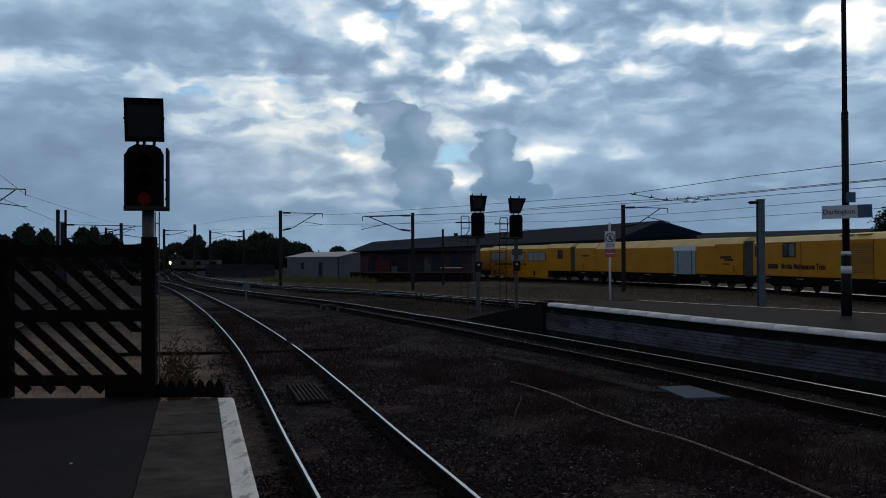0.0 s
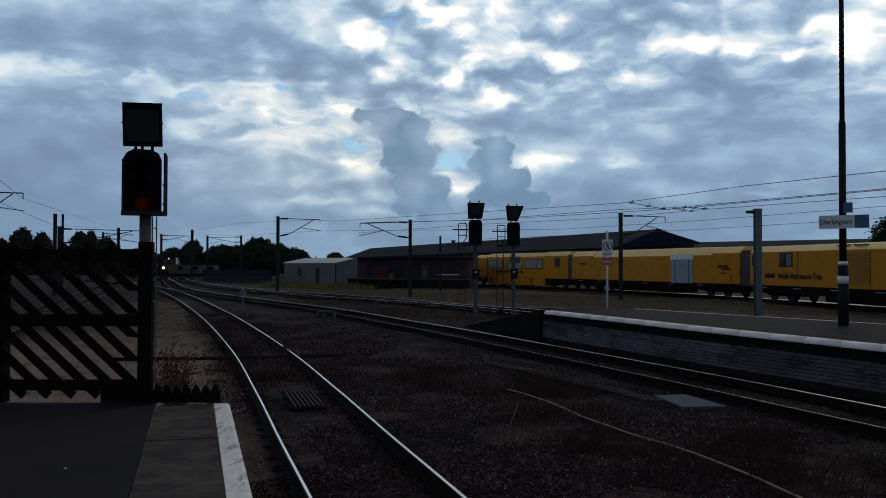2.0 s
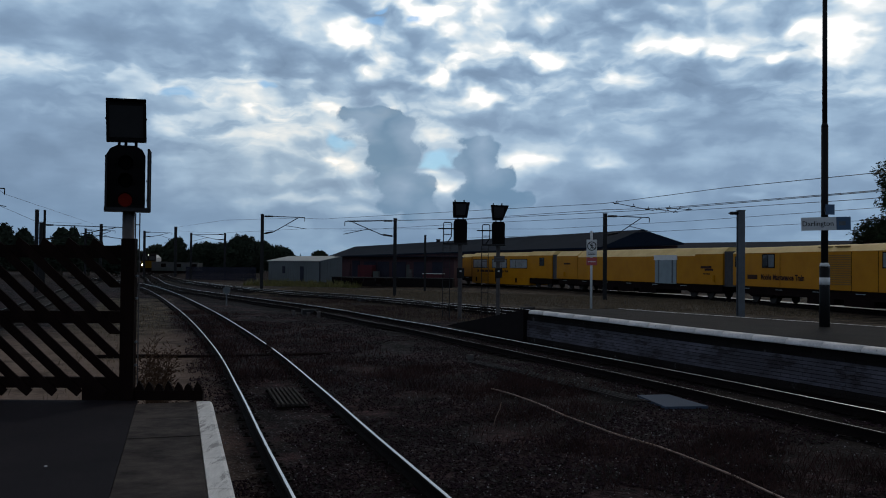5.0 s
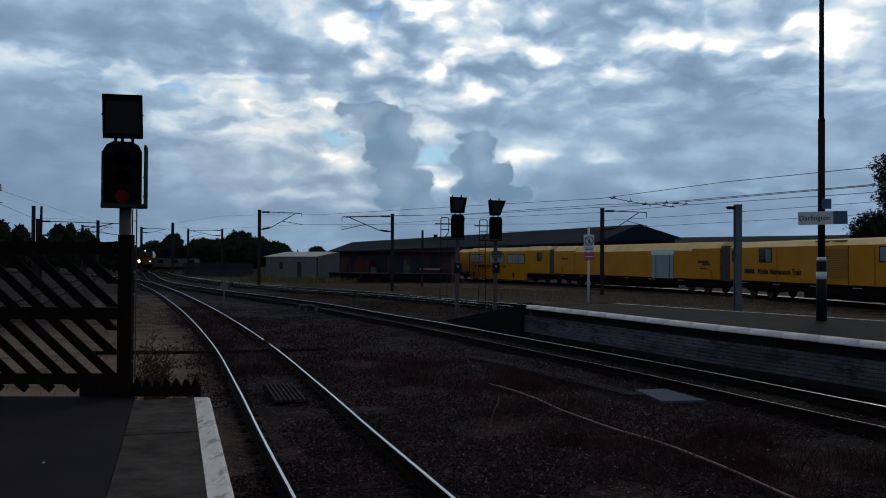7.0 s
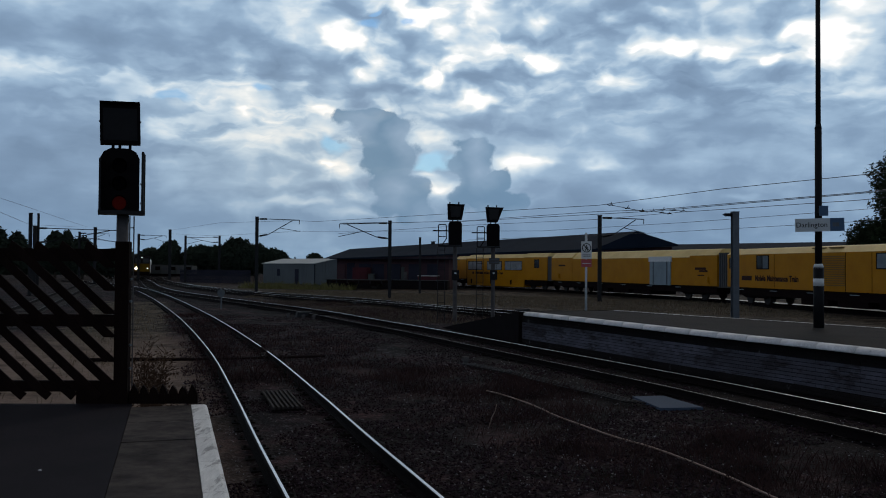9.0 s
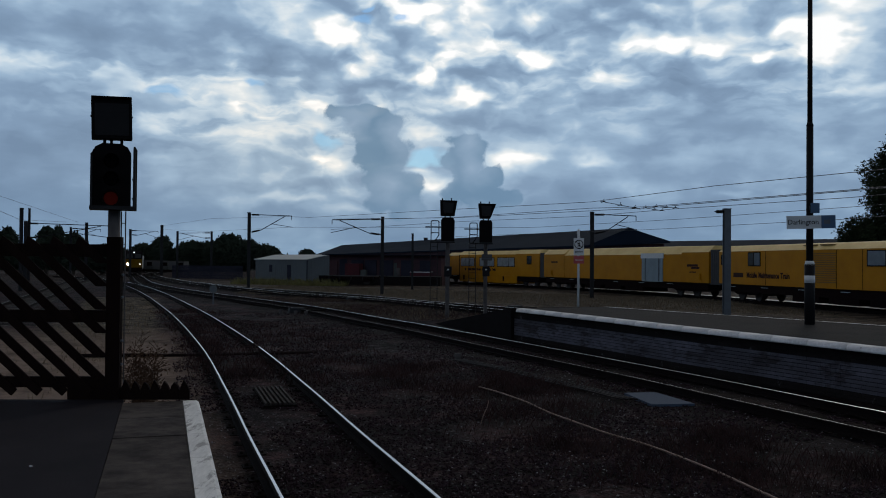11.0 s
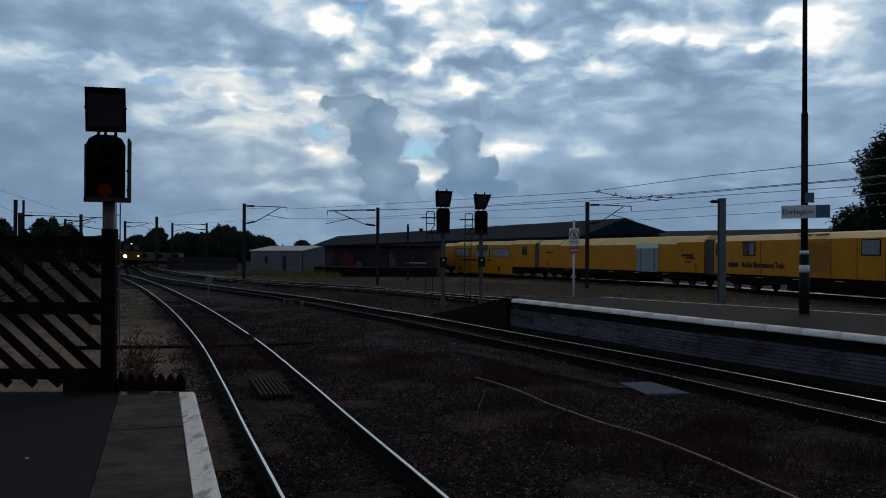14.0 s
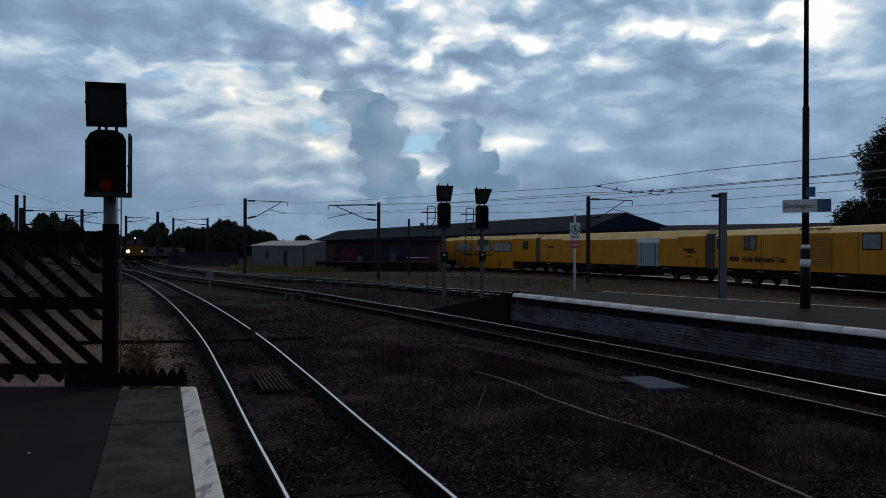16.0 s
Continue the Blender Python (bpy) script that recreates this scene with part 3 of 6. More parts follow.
T2 = [(18.2, -17.0), (14.4, -6.8), (11.6, 0.9), (8.9, 8.0), (6.66, 14.2), (5.28, 18.25), (2.80, 24.78), (-0.17, 32.5), (-1.86, 36.35), (-6.2, 46.55), (-14.2, 62.0), (-20.4, 74.5), (-26.2, 88.0), (-32.6, 106.0),
      (-39.1, 125.8), (-44.4, 140.6), (-48.1, 151.7), (-53.7, 170.2), (-57.1, 185.0), (-60.6, 205.0), (-62.5, 240.0), (-62.0, 300.0)]
T3 = [(19.0, 16.5), (12.9, 26.9), (4.50, 42.6), (-2.35, 55.9), (-8.8, 64.7), (-15.6, 77.0), (-22.7, 91.8), (-30.4, 110.2)]
T4 = [(22.0, 20.0), (12.5, 34.0), (1.2, 51.4), (-4.05, 61.9), (-11.3, 72.8), (-15.2, 78.3), (-21.9, 91.4), (-30.2, 110.0), (-38.2, 131.0), (-47.6, 160.0), (-54.0, 190.0), (-56.5, 230.0), (-56.5, 300.0)]
T5 = [(28.0, 25.0), (25.0, 47.7), (23.5, 56.8), (21.3, 68.5), (16.9, 83.0), (9.9, 98.5), (0.0, 116.0), (-9.0, 131.0)]

# ---- ground ----
def stretch_axis(lo, hi, step, far, grow=1.35):
    inner = list(np.arange(lo, hi + step, step))
    s, a, b = step, inner[0], inner[-1]
    low, high = [], []
    while b < far:
        s *= grow
        a, b = a - s, b + s
        low.append(a), high.append(b)
    return low[::-1] + inner + high


def build_ground():
    xs, ys = stretch_axis(-32, 34, 0.45, 3500), stretch_axis(-6, 112, 0.45, 3500)
    verts, faces, dry, path, oil = [], [], [], [], []
    beds = np.array([q[:2] for line in (T2, T3, T4) for q in spline(line, 0.6) if q[1] < 110])
    for y in ys:
        for x in xs:
            flat = max(0.0, 1 - abs(x) / 120 - abs(y) / 200)
            z = -0.178 + flat * (0.04 * noise.noise((x * 0.35, y * 0.35, 0)) + 0.02 * noise.noise((x * 1.3, y * 1.3, 4)))
            verts.append((x, y, z))
            d = math.sqrt(((beds - (x, y)) ** 2).sum(1).min()) if abs(x) < 40 and -6 < y < 112 else 9.0
            oil.append(0.75 * max(0.0, min(1.0, (2.7 - d) / 1.3)))
            far = 1.0 if y > 78 - 0.55 * x else 0.0
            strip = math.exp(-((x + 0.30 * y + 1.5) / 1.1) ** 2) if 8 < y < 60 else 0.0
            side = 1.0 if -0.285 * y - 3.5 - 0.02 * y < x < -0.285 * y - 0.1 and 9 < y < 60 else 0.0
            bank = 0.9 if y > 34 and 57 - 1.6 * x < y < 96 - 0.6 * x else 0.0
            dirt = max(0.0, min(1.0, (-0.285 * y + 1.0 - x) / 1.0)) if 9 < y else 0.0
            path.append(dirt * max(0.0, min(1.0, (34 - y) / 10)))
            dry.append(max(far * 0.30, side * 0.9, bank * 0.72) + 0.15 * strip)
    n = len(xs)
    for j in range(len(ys) - 1):
        for i in range(n - 1):
            k = j * n + i
            faces.append((k, k + 1, k + n + 1, k + n))
    me = bpy.data.meshes.new("ground")
    me.from_pydata(verts, [], faces)
    me.attributes.new("dry", "FLOAT", "POINT").data.foreach_set("value", dry)
    me.attributes.new("path", "FLOAT", "POINT").data.foreach_set("value", path)
    me.attributes.new("oil", "FLOAT", "POINT").data.foreach_set("value", oil)
    me.materials.append(M["ground"])
    me.polygons.foreach_set("use_smooth", [True] * len(me.polygons))
    structure(new("ground", me), "dark oily ballast and brown earth with dry grass patches", "ground")


build_ground()

# ---- tracks ----
RAIL = [(-0.065, -0.155), (0.065, -0.155), (0.065, -0.142), (0.010, -0.118), (0.009, -0.045), (0.034, -0.034),
        (0.035, -0.011), (0.024, -0.0045), (0.010, 0.0), (-0.010, 0.0), (-0.024, -0.0045), (-0.035, -0.011), (-0.034, -0.034), (-0.009, -0.045), (-0.010, -0.118), (-0.065, -0.142)]


def rail_mesh(points, side, top, band=(8,)):
    """Flat-bottomed rail swept along the track; the running surface is bright."""
    bm = bmesh.new()
    last = None
    for x, y, h in points:
        nx, ny = math.sin(h), -math.cos(h)
        ring = [bm.verts.new((x + nx * (side + a), y + ny * (side + a), z)) for a, z in RAIL]
        if last:
            for k in range(len(RAIL)):
                f = bm.faces.new((last[k], last[(k + 1) % len(RAIL)], ring[(k + 1) % len(RAIL)], ring[k]))
                f.material_index = 1 if k in band else 0
        else:
            bm.faces.new(ring)
        last = ring
    bm.faces.new(last[::-1])
    return mesh_of("rail", bm, ["rust", top], False)


def sleeper_mesh(mat):
    bm = bmesh.new()
    box(bm, (0, 0, -0.232), (0.25, 2.6, 0.13))
    soften(bm, 0.012)
    for s in (-0.75, 0.75):
        box(bm, (0, s, -0.150), (0.20, 0.36, 0.03))
        for q in (-0.13, 0.13):
            box(bm, (0, s + q, -0.127), (0.07, 0.045, 0.04), taper=0.6)
    return mesh_of("sleeper", bm, mat)


SLEEPERS = {q: sleeper_mesh(q) for q in ("sleeper", "sleeper_pale")}


def track(points, label, tops=("rail_top", "rail_top"), single=140, gap=None, plank="sleeper", worn=False, sunk=0.0, bands=None):
    root = structure(thing("railway_track", label, "railway track"), label, "railway track")
    for side, top in zip((-0.7525, 0.7525), tops):
        run = spline(points, 0.8)
        band = ((7, 8) if side < 0 else (8, 9)) if worn else (8,)
        if bands:
            band = bands[0] if side < 0 else bands[1]
        if gap and side == gap[0]:
            k = next(i for i, q in enumerate(run) if q[1] > gap[1])
            for piece in (run[:k], [(q[0], q[1], q[2]) for q in run[k:]]):
                if piece is not run[:k]:
                    x, y, h = piece[0]
                    piece[0] = (x + math.cos(h) * 0.25, y + math.sin(h) * 0.25, h)
                ob = new("rail", rail_mesh(piece, side, top, band))
                ob.parent = root
            continue
        ob = new("rail", rail_mesh(run, side, top, band))
        ob.parent = root
    rows = spline(points, 0.68)
    rest = bmesh.new()
    for k, (x, y, h) in enumerate(rows):
        wob = 0.02 * math.sin(k * 12.9898)
        if k < single:
            ob = new("sleeper", SLEEPERS[plank])
            ob.parent, ob.matrix_basis = root, pose(x, y, wob * 0.4 - sunk, 0, 0, math.degrees(h) + wob * 60)
        else:
            box(rest, (x, y, -0.225), (0.25, 2.6, 0.13), math.degrees(h))
    if len(rest.verts):
        tagged(part("far_sleepers", rest, plank, root), kind="stuff")
    else:
        rest.free()
    return root


track(T1, "single curving track with bright worn rails on dark timber sleepers", gap=(0.7525, 24.0), worn=True, sunk=0.02)
T0 = [(-9.2, 9.6), (-12.2, 19.0), (-16.8, 34.0), (-24.5, 58.0), (-33.0, 84.0), (-40.5, 108.0), (-49.5, 140.0), (-60.0, 176.0)]
track(T0, "disused siding with pale weathered sleepers beyond the fence", ("rail_dull", "rail_dull"), 60, plank="sleeper_pale")
track(T2, "platform track with bright rails on dark timber sleepers", ("rail_worn", "rail_top"), sunk=0.035, bands=((8,), (8, 9)))
track(T3, "main line track with rusty rails in weedy ballast", ("rail_top", "rail_top"), 60, worn=True)
track(T4, "far main line track in dark weedy ballast", ("rail_dull", "rail_top"), 60, worn=True)
track(T5, "siding track under the yellow works train", ("rail_dull", "rail_top"), 60)

# ---- platforms ----
PL = Matrix(((-0.2713, -0.9625, 0, -1.10), (0.9625, -0.2713, 0, 5.23), (0, 0, 1, 0), (0, 0, 0, 1)))


def run_end(w):
    return (3.84 + 0.2713 * w) / 0.9625


def near_platform():
    root = structure(thing("platform", "tarmac station platform with paved edge and white line", "platform"),
                     "tarmac station platform with paved edge and white line", "platform")
    bm = bmesh.new()
    prism(bm, [(-17, 0.745), (run_end(0.745), 0.745), (run_end(9), 9.0), (-17, 9.0)], -0.3, 0.9, PL)
    part("tarmac", bm, "tarmac", root)
    bm = bmesh.new()
    prism(bm, [(-17, 0.08), (run_end(0.08) - 0.05, 0.08), (run_end(0.74) - 0.05, 0.742), (-17, 0.742)], -0.3, 0.80, PL)
    part("edge_wall", bm, "mortar", root)
    s = -11.35
    while s < 3.9:
        e = s + 0.9
        ends = [run_end(0.165), run_end(0.74)]
        bm = bmesh.new()
        hi = [min(e - 0.008, q) for q in ends]
        prism(bm, [(s, 0.168), (hi[0], 0.168), (hi[1], 0.74), (s, 0.74)], 0.80, 0.900 + 0.004 * math.sin(s * 9), PL)
        soften(bm, 0.006)
        part("paving_slab", bm, "slab", root)
        s = e
    s = -11.35
    while s < 3.9:
        e = s + 0.9
        q = min(e - 0.006, run_end(0.0))
        bm = bmesh.new()
        rim = [(0.0, 0.80), (0.0, 0.865), (0.012, 0.892), (0.035, 0.904), (0.164, 0.905), (0.164, 0.80)]
        slab_of(bm, rim, s, q, PL)
        part("coping_stone", bm, "white_edge", root, "worn white-painted edge stone")
        s = e


near_platform()

EDGE = [(10.9, 8.0), (7.95, 15.8), (6.32, 19.78), (4.84, 23.8), (3.13, 28.24)]
BACK = [(16.4, 13.0), (11.3, 22.2), (10.2, 24.1), (8.57, 26.63), (6.6, 30.2)]


def island_platform():
    root = structure(thing("platform", "island platform with white edge and whitewashed brick wall", "platform"),
                     "island platform with white edge and whitewashed brick wall", "platform")
    front, back = spline(EDGE, 0.5), spline(BACK, 0.5)
    n = len(front)
    rear = [back[min(int(k * (len(back) - 1) / (n - 1)), len(back) - 1)] for k in range(n)]
    bm = bmesh.new()

    def off(p, d, z):
        return bm.verts.new((p[0] + math.sin(p[2]) * d, p[1] - math.cos(p[2]) * d, z))
    last = None
    for f, r in zip(front, rear):
        ring = [off(f, 0.30, 0.893), bm.verts.new((r[0], r[1], 0.86)), bm.verts.new((r[0], r[1], -0.3)), off(f, 0.30, -0.3)]
        if last:
            for k in range(4):
                bm.faces.new((last[k], last[(k + 1) % 4], ring[(k + 1) % 4], ring[k]))
        else:
            bm.faces.new(ring)
        last = ring
    bm.faces.new(last[::-1])
    part("surface", bm, "plat_top", root, "dark weathered tarmac surface")
    # white line along the rear edge
    bm = bmesh.new()
    for a, b in zip(back, back[1:]):
        u = Vector((b[0] - a[0], b[1] - a[1], 0)).normalized()
        w = Vector((-u.y, u.x, 0)) * 0.12
        bm.faces.new([bm.verts.new(v) for v in ((a[0], a[1], 0.868), (b[0], b[1], 0.868), (b[0] - w.x * -1, b[1] + w.y, 0.8685), (a[0] + w.x, a[1] + w.y, 0.8685))])
    part("rear_line", bm, "coping", root, "thin white painted line")
    # coping stones
    cop = spline(EDGE, 0.92)
    for k, (a, b) in enumerate(zip(cop, cop[1:])):
        bm = bmesh.new()
        u = Vector((b[0] - a[0], b[1] - a[1], 0))
        ln = u.length
        m = Matrix.Translation((a[0], a[1], 0)) @ Matrix.Rotation(math.atan2(u.y, u.x), 4, "Z")
        prof = [(-0.02, 0.785), (0.0, 0.80), (0.0, 0.825), (-0.012, 0.858), (-0.035, 0.885), (-0.07, 0.900), (-0.12, 0.905), (-0.30, 0.900), (-0.30, 0.785)]
        slab_of(bm, prof, 0.004, ln - 0.006, m)
        part("coping_stone", bm, "coping", root, "white-painted rounded coping stone", True)
    # wall behind the overhang
    bm = bmesh.new()
    last = None
    for p in front:
        ring = [off(p, 0.26, -0.3), off(p, 0.26, 0.785), off(p, 0.299, 0.785), off(p, 0.299, -0.3)]
        if last:
            for k in range(4):
                bm.faces.new((last[k], last[(k + 1) % 4], ring[(k + 1) % 4], ring[k]))
        last = ring
    part("wall_backing", bm, "dark_brick", root)
    # ramp down at the end
    bm = bmesh.new()
    prism(bm, [(3.22, 28.27), (6.6, 30.22), (3.6, 37.4), (0.95, 35.6)], -0.3, [0.885, 0.855, -0.15, -0.15])
    part("end_ramp", bm, "mortar", root, "dark sloping ramp")
    return root


ISLAND = island_platform()


def island_bricks(root):
    """Courses of whitewashed bricks; the courses nearest the viewer as single bricks."""
    bm = bmesh.new()
    box(bm, (0, 0, 0), (0.2275, 0.03, 0.064))
    soften(bm, 0.006)
    brick = mesh_of("brick", bm, "white_brick")
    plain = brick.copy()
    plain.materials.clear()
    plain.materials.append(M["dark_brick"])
    rows = spline(EDGE, 0.2325)
    # sooty takes the top courses, coloured for the coping's shade, and the dirty lowest ones
    rest, sooty = bmesh.new(), bmesh.new()
    count = 0
    for c in range(12):
        z = -0.11 + c * 0.0775
        for k, (x, y, h) in enumerate(rows):
            x2 = x + math.cos(h) * 0.116 * (c % 2) + math.sin(h) * (0.247 + 0.004 * math.sin(k * 7 + c * 3))
            y2 = y + math.sin(h) * 0.116 * (c % 2) - math.cos(h) * (0.247 + 0.004 * math.sin(k * 7 + c * 3))
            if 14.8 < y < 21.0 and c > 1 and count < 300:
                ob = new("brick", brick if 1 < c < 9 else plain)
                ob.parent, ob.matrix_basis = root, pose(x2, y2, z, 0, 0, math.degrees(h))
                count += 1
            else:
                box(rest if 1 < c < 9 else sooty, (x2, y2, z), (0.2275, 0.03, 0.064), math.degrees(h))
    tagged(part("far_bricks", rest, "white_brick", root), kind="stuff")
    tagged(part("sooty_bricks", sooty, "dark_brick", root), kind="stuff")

# ---- lattice fence at the platform end ----


def lattice_fence():
    root = thing("lattice_fence", "dark creosoted timber fence of diagonal pointed slats", "fence", m=pose(0, 9.12, 0))
    x0, x1, top, mid, low = -7.2, -3.12, 2.43, 1.753, 1.075
    for z, h in ((top, 0.13), (mid, 0.125), (low, 0.11)):
        bm = bmesh.new()
        box(bm, ((x0 + x1) / 2, 0.0, z), (x1 - x0, 0.07, h))
        soften(bm, 0.008)
        part("rail", bm, "fence", root)
    for x in (-7.2, -4.64):
        bm = bmesh.new()
        box(bm, (x, 0.05, 1.72), (0.18, 0.14, 1.66))
        soften(bm, 0.012)
        part("post", bm, "fence", root)
    bm = bmesh.new()
    box(bm, (-3.068, -0.035, 1.73), (0.141, 0.09, 1.68))
    soften(bm, 0.012)
    part("post", bm, "fence", root, "stout dark end post")
    for z in (2.18, 1.95, 1.50, 1.26):
        bm = bmesh.new()
        rod(bm, (-3.0, -0.03, z), (-2.975, -0.045, z + 0.004), 0.013, n=8)
        part("bolt", bm, "galv", root, "bright bolt head")
    # slats run down to the right, pointed at both ends
    lean, z0, z1, wide = 1.07, 1.00, 2.50, 0.0655
    x = -9.04
    while x < x1:
        za, zb = z1, z0
        if x < x0 + wide:
            za = z1 - (x0 + wide - x) / lean
        if x + (z1 - z0) * lean > x1 - wide:
            zb = z1 - (x1 - wide - x) / lean
        if za - zb > 0.1:
            a, b = Vector((x + (z1 - za) * lean, 0, za)), Vector((x + (z1 - zb) * lean, 0, zb))
            h = Vector((wide, 0, 0))
            front = [a - h, a + Vector((-0.035, 0, 0.075)), a + h, b + h, b + Vector((0.01, 0, -0.062 if zb == z0 else -0.001)), b - h]
            bm = bmesh.new()
            y = -0.037
            f0 = [bm.verts.new(p + Vector((0, y - 0.022, 0))) for p in front]
            f1 = [bm.verts.new(p + Vector((0, y, 0))) for p in front]
            bm.faces.new(f0), bm.faces.new(f1[::-1])
            for i in range(6):
                bm.faces.new((f0[i], f1[i], f1[(i + 1) % 6], f0[(i + 1) % 6]))
            part("slat", bm, "fence", root)
        x += 0.2565
    return root


lattice_fence()


def low_barrier():
    root = thing("low_barrier", "low dark timber board topped with pointed spikes", "barrier", m=pose(-2.64, 9.10, 0.90))
    bm = bmesh.new()
    box(bm, (0, 0, 0.05), (0.70, 0.05, 0.10))
    soften(bm, 0.006)
    part("board", bm, "fence", root)
    for k in range(7):
        bm = bmesh.new()
        x = -0.30 + k * 0.10
        prof = [(x - 0.045, 0.10), (x + 0.045, 0.10), (x + 0.025, 0.15), (x - 0.01, 0.20 - 0.012 * (k % 3)), (x - 0.035, 0.14)]
        a = [bm.verts.new((p, -0.02, z)) for p, z in prof]
        b = [bm.verts.new((p, 0.02, z)) for p, z in prof]
        bm.faces.new(a), bm.faces.new(b[::-1])
        for i in range(5):
            bm.faces.new((a[i], a[(i + 1) % 5], b[(i + 1) % 5], b[i]))
        part("spike", bm, "fence", root)
    bm = bmesh.new()
    box(bm, (-0.62, 0.02, 0.06), (0.55, 0.06, 0.13))
    part("board", bm, "fence", root)


low_barrier()

# ---- signals ----


def near_signal():
    """Colour light signal with a box-shaped route indicator over the main head."""
    d = 11.0
    root = thing("railway_signal", "black colour-light signal with route indicator on a grey post", "signal", m=pose(-3.73, d, 0, 0, 0, 18.7))
    bm = bmesh.new()
    rod(bm, (0, 0, -0.25), (0, 0, 2.96), 0.074, n=20)
    rod(bm, (0, 0, -0.25), (0, 0, -0.16), 0.17, n=20)
    part("post", bm, "grey_pole", root, "weathered grey tubular post", True)
    # main head: rounded plate with hood frame
    bm = bmesh.new()
    prof = [(-0.275, 2.98), (0.190, 2.98), (0.190, 3.66), (0.15, 3.74), (0.07, 3.785), (-0.15, 3.785), (-0.23, 3.74), (-0.275, 3.66)]
    prism(bm, [(x, z) for x, z in prof], -0.09, 0.06, Matrix.Rotation(radians(90), 4, "X"))
    soften(bm, 0.01)
    part("signal_head", bm, "black", root, "matt black rounded signal head")
    bm = bmesh.new()
    box(bm, (-0.015, -0.10, 2.975), (0.545, 0.30, 0.045))
    soften(bm, 0.01)
    part("platform_plate", bm, "dark_steel", root)
    for x in (-0.272, 0.225):
        bm = bmesh.new()
        box(bm, (x, -0.1, 3.31), (0.022, 0.2, 0.66))
        soften(bm, 0.012)
        if x > 0:
            bm.free()
            bm = bmesh.new()
            for q in ((x - 0.0, -0.22), (x + 0.022, 0.02)):
                rod(bm, (q[0], q[1], 2.97), (q[0], q[1], 3.72), 0.016, n=8)
            rod(bm, (x, -0.22, 3.72), (x + 0.022, 0.02, 3.72), 0.016, n=8)
            for z in (3.1, 3.34):
                rod(bm, (0.2, -0.1, z), (x + 0.01, -0.1, z), 0.012, n=6)
        part("side_guard", bm, "dark_steel", root)
    for z in (3.10, 3.34, 3.56):
        bm = bmesh.new()
        n = 20
        for r0, r1, y0, y1 in ((0.10, 0.10, -0.06, -0.15),):
            for k in range(n // 2 + 3):
                a0, a1 = math.pi * (k - 1.5) / (n / 2), math.pi * (k - 0.5) / (n / 2)
                bm.faces.new([bm.verts.new((r0 * math.cos(q) - 0.045, yy, z + r0 * math.sin(q))) for q, yy in ((a0, y0), (a1, y0), (a1, y1), (a0, y1))])
        bmesh.ops.remove_doubles(bm, verts=bm.verts, dist=0.001)
        hood = part("hood", bm, "black", root)
        mod = hood.modifiers.new("thick", "SOLIDIFY")
        mod.thickness = 0.006
        bm = bmesh.new()
        rod(bm, (-0.045, -0.062, z), (-0.045, -0.075, z), 0.085, 0.07, 20)
        part("lens", bm, "lens" if z < 3.2 else "black_lens", root, "dull red lens" if z < 3.2 else "dark lens")
    # route indicator box, leaning slightly
    bm = bmesh.new()
    box(bm, (0, 0, 0), (0.475, 0.20, 0.515))
    soften(bm, 0.015)
    ind = part("route_indicator", bm, "black", root, "square black route indicator box")
    ind.matrix_basis = pose(-0.045, 0.02, 4.10, 0, -1.5, 0)
    bm = bmesh.new()
    box(bm, (0, -0.104, -0.02), (0.40, 0.012, 0.40))
    part("screen", bm, "ink", ind, "dull dark display face")
    bm = bmesh.new()
    box(bm, (0, -0.13, 0.25), (0.47, 0.08, 0.014))
    part("visor", bm, "black", ind)
    for x in (-0.08, 0.0, 0.12):
        bm = bmesh.new()
        rod(bm, (x - 0.045, 0, 3.76), (x - 0.045, 0, 3.86), 0.018, n=8)
        part("bracket", bm, "black", root)
    for x in (-0.235, 0.235):
        bm = bmesh.new()
        rod(bm, (x, 0.0, 0.03), (x * 1.06, 0.0, 0.03), 0.012, n=6)
        part("bolt", bm, "dark_steel", ind)
    # ladder behind
    for x in (0.085, 0.135):
        bm = bmesh.new()
        rod(bm, (x, 0.10, -0.2), (x, 0.10, 2.95), 0.008, n=6)
        part("ladder_rail", bm, "grey_pole", root)
    for k in range(11):
        bm = bmesh.new()
        rod(bm, (0.085, 0.10, 0.1 + k * 0.27), (0.135, 0.10, 0.1 + k * 0.27), 0.006, n=6)
        part("rung", bm, "grey_pole", root)


near_signal()


